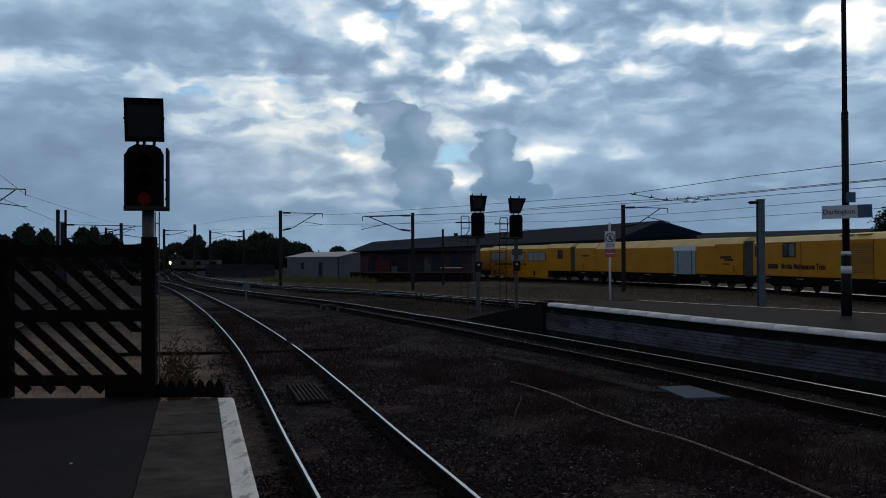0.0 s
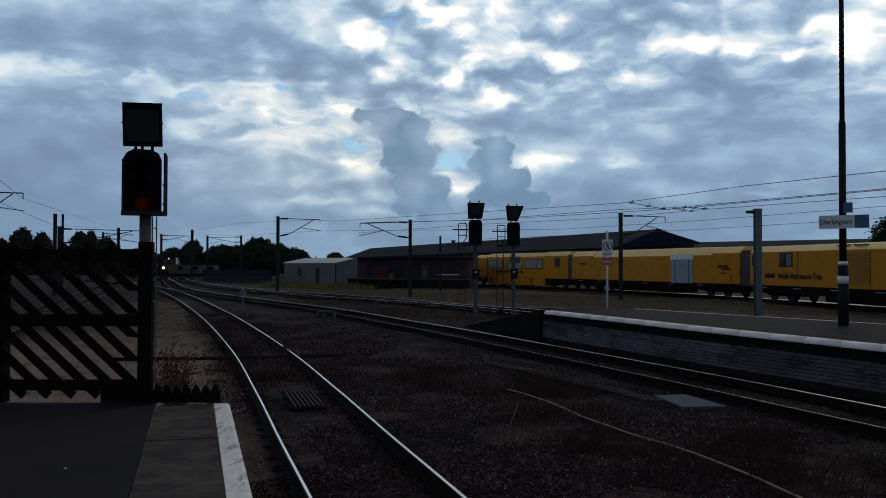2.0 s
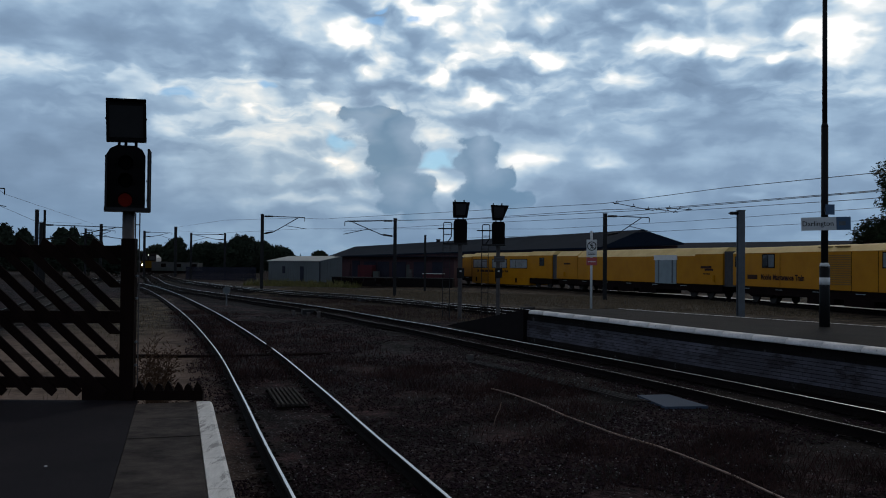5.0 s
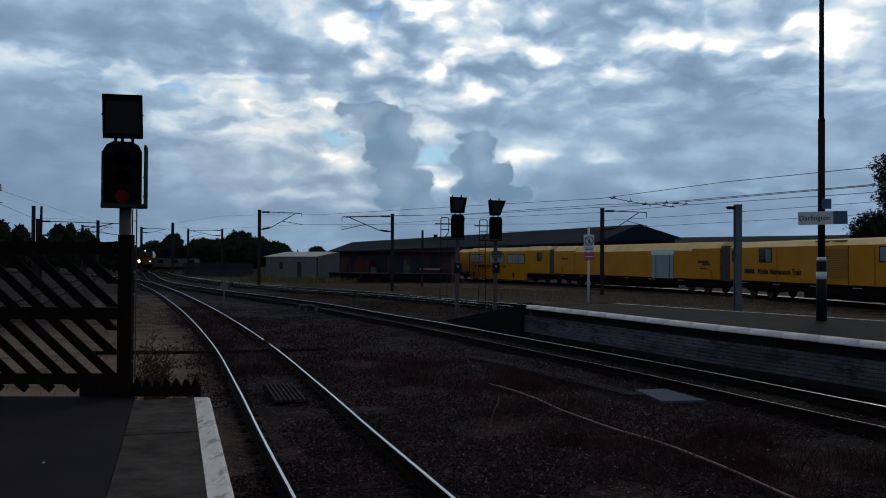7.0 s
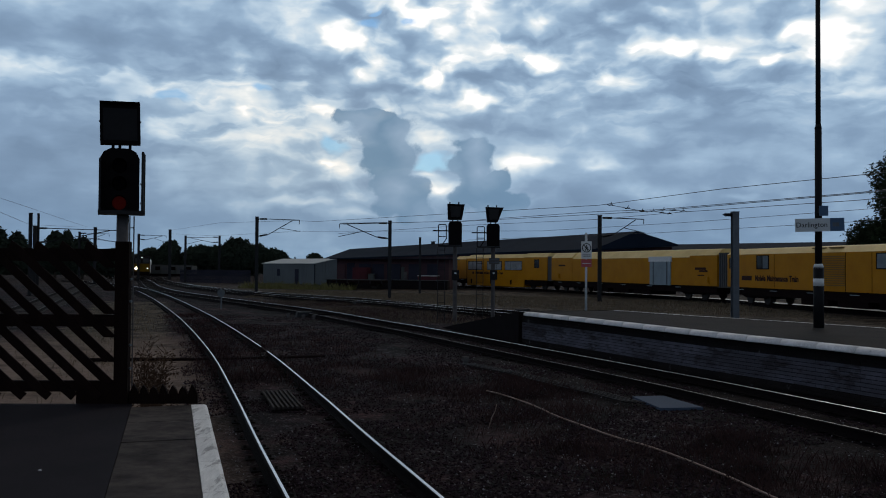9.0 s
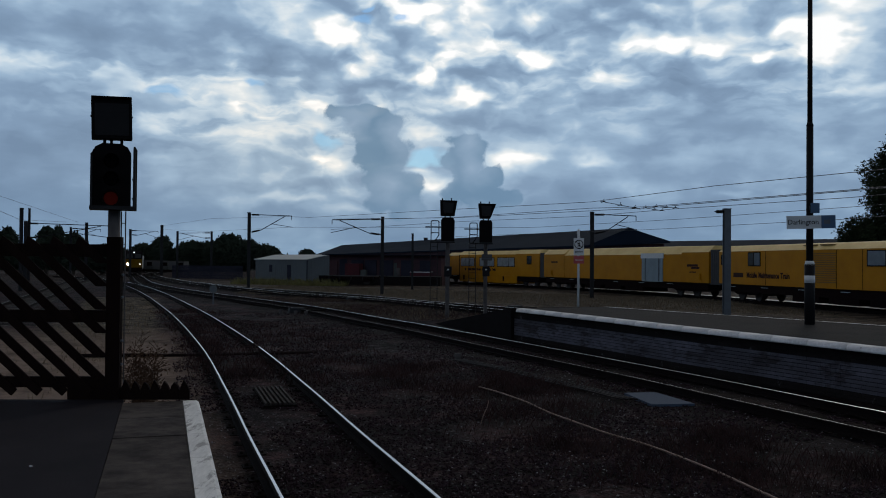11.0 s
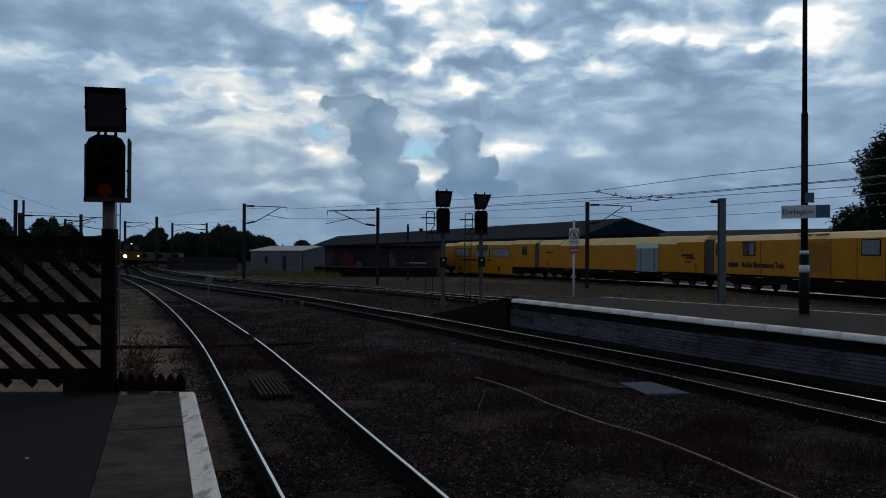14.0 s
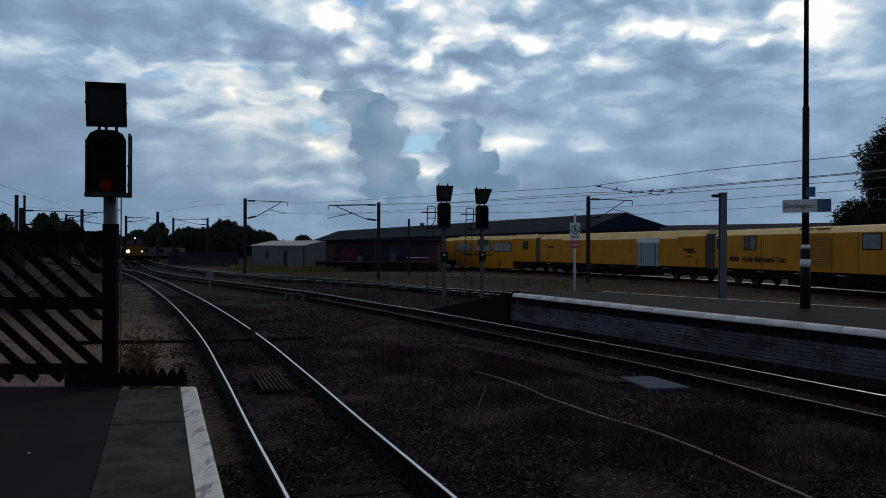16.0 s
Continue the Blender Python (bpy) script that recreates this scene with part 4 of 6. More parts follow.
def far_signal(m, lean, width):
    root = thing("railway_signal", "black two-part colour-light signal seen from behind with ladder cage", "signal", "signals beyond the island platform", m)
    bm = bmesh.new()
    rod(bm, (0, 0, -0.25), (0, 0, 3.25), 0.095, n=14)
    part("post", bm, "grey_pole", root, "grey tubular post")
    bm = bmesh.new()
    prof = [(-0.30, 3.33), (0.30, 3.33), (0.31, 4.28), (0.24, 4.40), (-0.24, 4.40), (-0.31, 4.28)]
    prism(bm, prof, -0.16, 0.12, Matrix.Rotation(radians(90), 4, "X"))
    soften(bm, 0.02)
    part("signal_head", bm, "black", root)
    for z in (3.55, 3.95):
        bm = bmesh.new()
        rod(bm, (0, 0.12, z), (0, 0.30, z), 0.14, 0.16, 14)
        part("hood", bm, "black", root)
    bm = bmesh.new()
    prof = [(-0.33 + 0.05 * lean, 4.48), (0.30 - 0.10 * lean, 4.48), (0.42 + 0.06 * lean, 5.18), (-0.36, 5.20)]
    prism(bm, prof, -0.22, 0.22, Matrix.Rotation(radians(90), 4, "X"))
    soften(bm, 0.015)
    ind = part("route_indicator", bm, "black", root, "dark tapering route indicator box")
    bm = bmesh.new()
    prof = [(-0.20, 4.60), (0.20, 4.60), (0.26, 5.08), (-0.24, 5.10)]
    prism(bm, prof, -0.03, 0.03, Matrix.Translation((0, -0.215, 0)) @ Matrix.Rotation(radians(90), 4, "X"))
    part("back_panel", bm, "dark_steel", ind)
    for x in (-0.25, 0.16):
        bm = bmesh.new()
        rod(bm, (x, 0, 5.16), (x, 0, 5.30), 0.03, n=8)
        part("lifting_eye", bm, "black", ind)
    for x in (-0.12, 0.12):
        bm = bmesh.new()
        rod(bm, (x, 0, 4.38), (x, 0, 4.52), 0.03, n=8)
        part("bracket", bm, "black", root)
    # working stage with guard rail beside the head
    bm = bmesh.new()
    box(bm, (-0.24, 0, 3.28), (1.12, 0.55, 0.06))
    part("stage", bm, "dark_steel", root)
    bm = bmesh.new()
    pts = [(-0.76, 3.30), (-0.76, 4.22), (-0.72, 4.27), (-0.44, 4.27), (-0.40, 4.22), (-0.40, 3.62), (-0.60, 3.32)]
    for (xa, za), (xb, zb) in zip(pts, pts[1:]):
        rod(bm, (xa, 0.1, za), (xb, 0.1, zb), 0.022, n=6)
    rod(bm, (-1.02, 0.1, 3.98), (-0.3, 0.1, 3.98), 0.03, n=6)
    rod(bm, (-0.76, 0.1, 3.72), (-0.40, 0.1, 3.72), 0.02, n=6)
    part("guard_rail", bm, "black", root)
    for x in (-0.78, -0.46):
        bm = bmesh.new()
        rod(bm, (x, 0.2, -0.2), (x, 0.2, 3.3), 0.018, n=6)
        part("ladder_rail", bm, "dark_steel", root)
    for k in range(11):
        bm = bmesh.new()
        rod(bm, (-0.78, 0.2, 0.1 + 0.3 * k), (-0.46, 0.2, 0.1 + 0.3 * k), 0.010, n=5)
        part("rung", bm, "dark_steel", root)
    bm = bmesh.new()
    box(bm, (0.02, -0.12, 1.95), (0.34, 0.03, 0.46))
    pl = part("plate", bm, "ink", root, "small black plate with pale marks")
    bm = bmesh.new()
    box(bm, (0.02, -0.14, 2.04), (0.09, 0.006, 0.07))
    part("mark", bm, "sign_grey", pl)
    if width > 1:
        bm = bmesh.new()
        box(bm, (0.05, -0.12, 2.62), (0.50, 0.03, 0.30))
        q = part("notice_board", bm, "grey_pole", root, "faded grey notice board")
        for k in range(2):
            bm = bmesh.new()
            box(bm, (0.05, -0.14, 2.56 + 0.13 * k), (0.4, 0.006, 0.03))
            part("text_bar", bm, "galv", q)


far_signal(pose(1.60, 39.7, 0), 0.0, 1)
far_signal(pose(3.50, 41.6, 0), 1.0, 2)

# ---- lamp column and signs on the island ----


def lamp_column():
    root = thing("lamp_column", "tall black lamp column with white bands on the platform", "lamp post", m=pose(9.97, 21.5, 0.86))
    bm = bmesh.new()
    rod(bm, (0, 0, 0), (0, 0, 1.52), 0.125, n=20)
    part("base_sleeve", bm, "ink", root, smooth=True)
    for z0, z1, r, q in ((1.50, 1.60, 0.127, "sign_white"), (1.05, 1.235, 0.127, "sign_white")):
        bm = bmesh.new()
        rod(bm, (0, 0, z0), (0, 0, z1), r, r if z0 < 1.3 else 0.10, n=20)
        part("white_band", bm, q, root, "white painted band", True)
    bm = bmesh.new()
    rod(bm, (0, 0, 1.5), (0, 0, 5.0), 0.085, 0.083, n=20)
    part("lower_shaft", bm, "ink", root, smooth=True)
    bm = bmesh.new()
    rod(bm, (0, 0, 5.0), (0, 0, 5.1), 0.088, 0.062, n=20)
    rod(bm, (0, 0, 5.1), (0, 0, 9.2), 0.062, 0.055, n=20)
    part("upper_shaft", bm, "ink", root, smooth=True)
    bm = bmesh.new()
    box(bm, (0.0, -0.35, 9.25), (0.28, 0.9, 0.14), taper=0.7)
    soften(bm, 0.02)
    part("lantern", bm, "dark_steel", root)
    return root


lamp_column()


def station_sign():
    root = thing("station_sign", "pale grey station name sign with blue end panel", "sign", m=pose(9.92, 21.40, 3.43, 0, -1.6, -5))
    bm = bmesh.new()
    box(bm, (-0.16, -0.055, 0), (0.84, 0.035, 0.325))
    soften(bm, 0.004)
    part("board", bm, "sign_grey", root)
    bm = bmesh.new()
    box(bm, (0.435, -0.055, 0), (0.345, 0.037, 0.325))
    soften(bm, 0.004)
    bp = part("end_panel", bm, "sign_blue", root, "blue panel with faded emblem")
    bm = bmesh.new()
    box(bm, (0.40, -0.076, 0.0), (0.16, 0.004, 0.10))
    part("emblem", bm, "galv", bp)
    lettering("Darlington", 0.178, "ink", Matrix.Translation((-0.185, -0.076, 0.0)) @ pose(0, 0, 0, 90, 0, 0), root, label="dark grey station name")
    for x in (-0.12, 0.12):
        bm = bmesh.new()
        box(bm, (x, 0.0, 0.0), (0.03, 0.08, 0.30))
        part("bracket", bm, "ink", root)
    r2 = thing("flag_sign", "small blue square platform sign on the column", "sign", m=pose(9.92, 21.40, 3.78, 0, 0, -5))
    bm = bmesh.new()
    box(bm, (0.10, -0.09, 0), (0.21, 0.03, 0.25))
    soften(bm, 0.004)
    part("board", bm, "sign_blue", r2)
    bm = bmesh.new()
    box(bm, (0.03, -0.05, 0), (0.10, 0.06, 0.1))
    part("bracket", bm, "ink", r2)


station_sign()


def trespass_sign():
    root = thing("warning_sign", "white no-entry pedestrian sign with red panel on a pale post", "sign", m=pose(5.95, 31.0, 0.86))
    bm = bmesh.new()
    rod(bm, (0, 0, -0.4), (0, 0, 2.72), 0.042, n=12)
    part("post", bm, "sign_grey", root, "pale grey post", True)
    bm = bmesh.new()
    box(bm, (0, -0.055, 2.10), (0.37, 0.02, 0.62))
    soften(bm, 0.003)
    bd = part("board", bm, "sign_white", root)
    bm = bmesh.new()
    box(bm, (0, -0.056, 1.63), (0.37, 0.022, 0.27))
    rp = part("red_panel", bm, "sign_red", root, "red notice panel with white line")
    bm = bmesh.new()
    box(bm, (0, -0.07, 1.62), (0.29, 0.003, 0.025))
    part("text_bar", bm, "sign_white", rp)
    bm = bmesh.new()
    n, c = 28, Vector((0, -0.069, 2.18))
    for k in range(n):
        q = []
        for r, a in ((0.165, k), (0.165, k + 1), (0.135, k + 1), (0.135, k)):
            q.append(bm.verts.new(c + Vector((math.cos(a * math.tau / n) * r, 0, math.sin(a * math.tau / n) * r))))
        bm.faces.new(q)
    beam(bm, c + Vector((-0.10, 0.001, 0.10)), c + Vector((0.10, 0.001, -0.10)), 0.006, 0.022)
    part("prohibition_ring", bm, "ink", bd)
    bm = bmesh.new()
    rod(bm, c + Vector((0.005, 0.0, 0.085)), c + Vector((0.005, -0.004, 0.085)), 0.022, n=10)
    for a, b in (((0, 0.055), (0.0, -0.01)), ((0, -0.01), (-0.045, -0.10)), ((0, -0.01), (0.045, -0.10)), ((0, 0.05), (-0.05, 0.0)), ((0, 0.05), (0.05, 0.0))):
        beam(bm, c + Vector((a[0], -0.001, a[1])), c + Vector((b[0], -0.001, b[1])), 0.006, 0.026)
    part("pictogram", bm, "ink", bd)
    for k in range(2):
        bm = bmesh.new()
        box(bm, (0, -0.067, 1.88 + 0.05 * k), (0.28, 0.003, 0.02))
        part("text_bar", bm, "ink", bd)


trespass_sign()

# ---- overhead line ----


def mast(x, y, top, width=0.2, arm=None, name="grey H-section overhead line mast", mat="dark_steel", drop=0.0):
    """arm: plan offset of the outer end of the bracket (x, y) and how far its foot lies below the top."""
    root = thing("catenary_mast", name, "mast", "overhead line masts", pose(x, y, 0))
    bm = bmesh.new()
    h = top + 0.3
    for s in (-1, 1):
        box(bm, (0, s * width * 0.45, h / 2 - 0.3), (width, width * 0.10, h))
    box(bm, (0, 0, h / 2 - 0.3), (width * 0.12, width * 0.80, h))
    box(bm, (0, 0, top + 0.01), (width * 1.15, width * 1.15, 0.04))
    part("column", bm, mat, root)
    bm = bmesh.new()
    box(bm, (0, 0, -0.22), (width * 1.8, width * 1.8, 0.16), taper=0.85)
    part("footing", bm, "mortar", root)
    if arm:
        ax, ay, low = arm
        d = Vector((ax, ay, 0))
        u = d.normalized()
        a = Vector((0, 0, top - 0.18)) + u * width * 0.5
        bm = bmesh.new()
        rod(bm, a + u * 0.9, Vector((ax, ay, top - 0.26)), 0.035, n=6)
        rod(bm, Vector((ax, ay, top - 0.26)), Vector((ax, ay, top - 0.62)), 0.03, n=6)
        part("top_tube", bm, mat, root)
        for z, tgt in ((top - 0.18, a + u * 0.9), (top - low, None)):
            p = Vector((0, 0, z)) + u * width * 0.5
            e = tgt if tgt is not None else p + (Vector((ax, ay, top - 0.3)) * 0.88 + Vector((0, 0, 0)) - p).normalized() * 0.95
            bm = bmesh.new()
            for k in range(9):
                f0, f1 = 0.12 + k / 12, 0.12 + (k + 0.9) / 12
                rod(bm, p.lerp(e, f0), p.lerp(e, f1), 0.085, 0.07, n=8)
            rod(bm, p, e, 0.03, n=6)
            part("insulator", bm, "ink", root)
            if tgt is None:
                bm = bmesh.new()
                rod(bm, e, Vector((ax, ay, top - 0.3)) * 1.0 - u * 0.6, 0.035, n=6)
                part("strut", bm, mat, root)
                bm = bmesh.new()
                mid = e.lerp(Vector((ax, ay, top - 0.3)) - u * 0.6, 0.45)
                rod(bm, mid, Vector((ax, ay, top - 1.28)) + u * 0.1, 0.025, n=6)
                part("registration_arm", bm, mat, root)
    return root


mast(-14.7, 78.7, 6.72, 0.26, (3.8, 0.0, 1.75))
mast(-2.4, 69.2, 5.95, 0.26, (-4.0, 0.0, 1.4))
mast(13.35, 64.3, 6.22, 0.26, (3.3, 0.0, 1.6))
mast(15.72, 43.0, 5.15, 0.32, None, "pale galvanised H-section overhead line mast", "galv")
mast(0.0, 80.0, 5.0, 0.2, None, "slim grey lamp post by the loading bank")
mast(-29.1, 127, 6.6, 0.26, (-4.9, 0, 0.9))
mast(-34.0, 127, 6.6, 0.26)
mast(-42.8, 150, 8.4, 0.4)
mast(-43.3, 135, 7.1, 0.3, (4.2, 0, 0.8))
mast(-40.7, 110, 7.0, 0.3)
mast(-31.0, 70, 6.4, 0.22)
mast(-30.6, 70.5, 6.4, 0.14)
mast(-32.8, 75, 5.6, 0.3, (6.2, 2, 1.4))
mast(-27.6, 50.0, 6.70, 0.26, (3.6, 0.0, 1.9))
mast(-46.5, 120, 6.8, 0.24, (4, 0, 1.2))


def insulator_arm():
    root = thing("line_insulator", "dark insulator on the head of the galvanised mast", "insulator", m=pose(15.55, 43.0, 5.02))
    bm = bmesh.new()
    for k in range(5):
        rod(bm, (-0.08 * k, 0, 0), (-0.08 * k - 0.055, 0, 0), 0.10, 0.06, n=8)
    part("shed_stack", bm, "ink", root)
    bm = bmesh.new()
    rod(bm, (0.1, 0, 0), (-0.45, 0, 0), 0.03, n=6)
    part("pin", bm, "dark_steel", root)


insulator_arm()

WIRES = [
    [(13.6, 21.0, 4.95), (12.77, 25.0, 5.08), (11.2, 32.0, 5.29), (8.03, 39.0, 5.15), (2.49, 50.0, 5.44), (-8.59, 72.0, 6.0), (-10.97, 79.0, 6.42)],
    [(13.4, 21.0, 4.5), (12.76, 25.0, 4.57), (9.75, 36.0, 4.76), (8.03, 39.0, 4.87), (2.48, 50.0, 4.98), (-5.8, 66.0, 5.5)],
    [(13.4, 21.0, 4.46), (12.76, 25.0, 4.54), (9.75, 36.0, 4.71), (2.48, 50.0, 4.95), (-6.31, 70.0, 5.80)],
    [(16.5, 24.0, 4.7), (15.31, 30.0, 4.75), (12.74, 42.0, 5.07), (10.4, 51.0, 5.18), (3.08, 62.0, 5.29), (-6.54, 70.0, 4.95)],
    [(21.5, 36.0, 5.11), (20.41, 40.0, 5.11), (15.77, 52.0, 5.08), (9.0, 64.0, 5.03), (-11.0, 79.0, 5.46)],
    [(22.2, 38.0, 4.7), (21.43, 42.0, 4.67), (14.89, 55.0, 4.57), (3.47, 70.0, 4.49)],
    [(-10.97, 79.0, 6.45), (-22.99, 100.0, 7.19), (-42.78, 150.0, 8.3)],
    [(-10.98, 79.0, 5.46), (-26.01, 110.0, 6.04), (-42.78, 150.0, 7.71)],
    [(-20.38, 40.0, 6.29), (-26.41, 55.0, 6.51), (-37.95, 100.0, 6.62)],
    [(-20.38, 40.0, 5.24), (-31.11, 70.0, 5.49), (-39.25, 100.0, 6.63)],
]


def wires():
    for k, pts in enumerate(WIRES):
        bm = bmesh.new()
        tube(bm, pts, 0.012, 5)
        ob = part("overhead_wire", bm, "wire")
        tagged(ob, "thin dark overhead line wire strung between masts", "wire", "overhead line wires")


wires()


def line_fittings():
    """Small clamps and section insulators hanging in the wires."""
    for k, (p, q) in enumerate((((8.4, 39.0, 5.2), (10.3, 39.0, 4.85)), ((12.0, 45.0, 5.32), (13.6, 46.5, 5.25)), ((11.0, 39.5, 5.0), (12.2, 39.5, 4.95)))):
        p, q = Vector(p), Vector(q)
        root = thing("wire_fitting", "small dark insulator fitting hanging in the wires", "insulator", "wire fittings", Matrix.Translation(p))
        d = q - p
        bm = bmesh.new()
        rod(bm, (0, 0, 0), d, 0.014, n=6)
        part("bar", bm, "wire", root)
        for f in (0.1, 0.5, 0.85):
            bm = bmesh.new()
            c = d * f
            rod(bm, c + Vector((-0.1, 0, -0.02)), c + Vector((0.1, 0, 0.02)), 0.024, n=6)
            rod(bm, c, c + Vector((0.05, 0, 0.13)), 0.014, n=5)
            part("clamp", bm, "ink", root)


line_fittings()

# ---- yellow works train ----


def heading_pose(far, near):
    """A frame at the far end of a vehicle with x towards its near end."""
    d = Vector((near[0] - far[0], near[1] - far[1]))
    return pose(far[0], far[1], 0, 0, 0, math.degrees(math.atan2(d.y, d.x))), d.length


def shell(bm, x0, x1, low, gutter, top, inset=0.55, half=1.35):
    """Car body with upright sides; the sloping roof is separate."""
    prof = [(-half, low), (-half, gutter), (half, gutter), (half, low)]
    slab_of(bm, prof, x0, x1)


def roof(bm, x0, x1, gutter, top, inset=0.55, half=1.35):
    prof = [(-half - 0.02, gutter + 0.003), (-half + inset * 0.75, top - 0.06), (-half + inset, top), (half - inset, top), (half + 0.02, gutter + 0.003)]
    slab_of(bm, prof, x0, x1)


def bogie(root, x):
    bm = bmesh.new()
    for s in (-1.05, 1.05):
        prof = [(x - 1.7, 0.62), (x - 1.5, 0.82), (x - 0.5, 0.72), (x + 0.5, 0.72), (x + 1.5, 0.82), (x + 1.7, 0.62), (x + 1.2, 0.40), (x - 1.2, 0.40)]
        a = [bm.verts.new((p, s - 0.06, z)) for p, z in prof]
        b = [bm.verts.new((p, s + 0.06, z)) for p, z in prof]
        bm.faces.new(a), bm.faces.new(b[::-1])
        for i in range(8):
            bm.faces.new((a[i], a[(i + 1) % 8], b[(i + 1) % 8], b[i]))
    box(bm, (x, 0, 0.75), (0.7, 2.1, 0.3))
    b_ = part("bogie", bm, "under", root, "dark brown bogie frame")
    for dx in (-1.05, 1.05):
        bm = bmesh.new()
        for s in (-0.78, 0.78):
            rod(bm, (x + dx, s - 0.06, 0.44), (x + dx, s + 0.06, 0.44), 0.44, n=20)
        rod(bm, (x + dx, -0.78, 0.44), (x + dx, 0.78, 0.44), 0.08, n=8)
        part("wheelset", bm, "wheel", b_)
    for dx in (-0.35, 0.0, 0.35):
        bm = bmesh.new()
        rod(bm, (x + dx, -1.10, 0.45), (x + dx, -1.10, 0.70), 0.09, n=10)
        part("spring", bm, "under", b_)


def underframe(root, x0, x1, low):
    bm = bmesh.new()
    box(bm, ((x0 + x1) / 2, 0, low - 0.26), (x1 - x0, 2.5, 0.52))
    part("underframe", bm, "under", root, "dark brown underframe")
    for k in range(3):
        bm = bmesh.new()
        x = x0 + (x1 - x0) * (0.36 + 0.13 * k)
        box(bm, (x, 0, low - 0.60), (2.6, 2.4, 0.55))
        soften(bm, 0.03)
        part("equipment_box", bm, "under", root)
    for k in range(int((x1 - x0) / 4)):
        bm = bmesh.new()
        box(bm, (x0 + 1.5 + 4 * k, -1.30, low - 0.16), (0.75, 0.05, 0.04))
        part("step_edge", bm, "shutter", root, "pale metal step edge")


def side_panel(root, name, x0, x1, z0, z1, mat, label="", proud=0.012, y=-1.35):
    bm = bmesh.new()
    box(bm, ((x0 + x1) / 2, y - proud / 2 + 0.004, (z0 + z1) / 2), (x1 - x0, proud + 0.008, z1 - z0))
    return part(name, bm, mat, root, label)


def side_window(root, x0, x1, z0, z1, panes=1, glass="pale_glass"):
    fr = side_panel(root, "window", x0 - 0.06, x1 + 0.06, z0 - 0.06, z1 + 0.06, "under", "dark-framed window", 0.02)
    w = (x1 - x0) / panes
    for k in range(panes):
        side_panel(fr, "pane", x0 + k * w + 0.03, x0 + (k + 1) * w - 0.03, z0, z1, glass, "", 0.03)


def seam(root, x, z0, z1):
    side_panel(root, "panel_joint", x - 0.02, x + 0.02, z0, z1, "under", "", 0.006)


def side_words(root, x, z, size):
    """The name along a car's side, word after word."""
    for w in ("Mobile", "Maintenance", "Train"):
        ob = lettering(w, size, "lettering", pose(0, 0, 0), root, label="dark brown lettering", bold=0.018)
        half = max(v.co.x for v in ob.data.vertices)
        ob.matrix_basis = pose(x + half * 0.92, -1.36, z, 90, 0, 0) @ Matrix.Diagonal((0.92, 1, 1, 1))
        x += half * 1.84 + 0.16


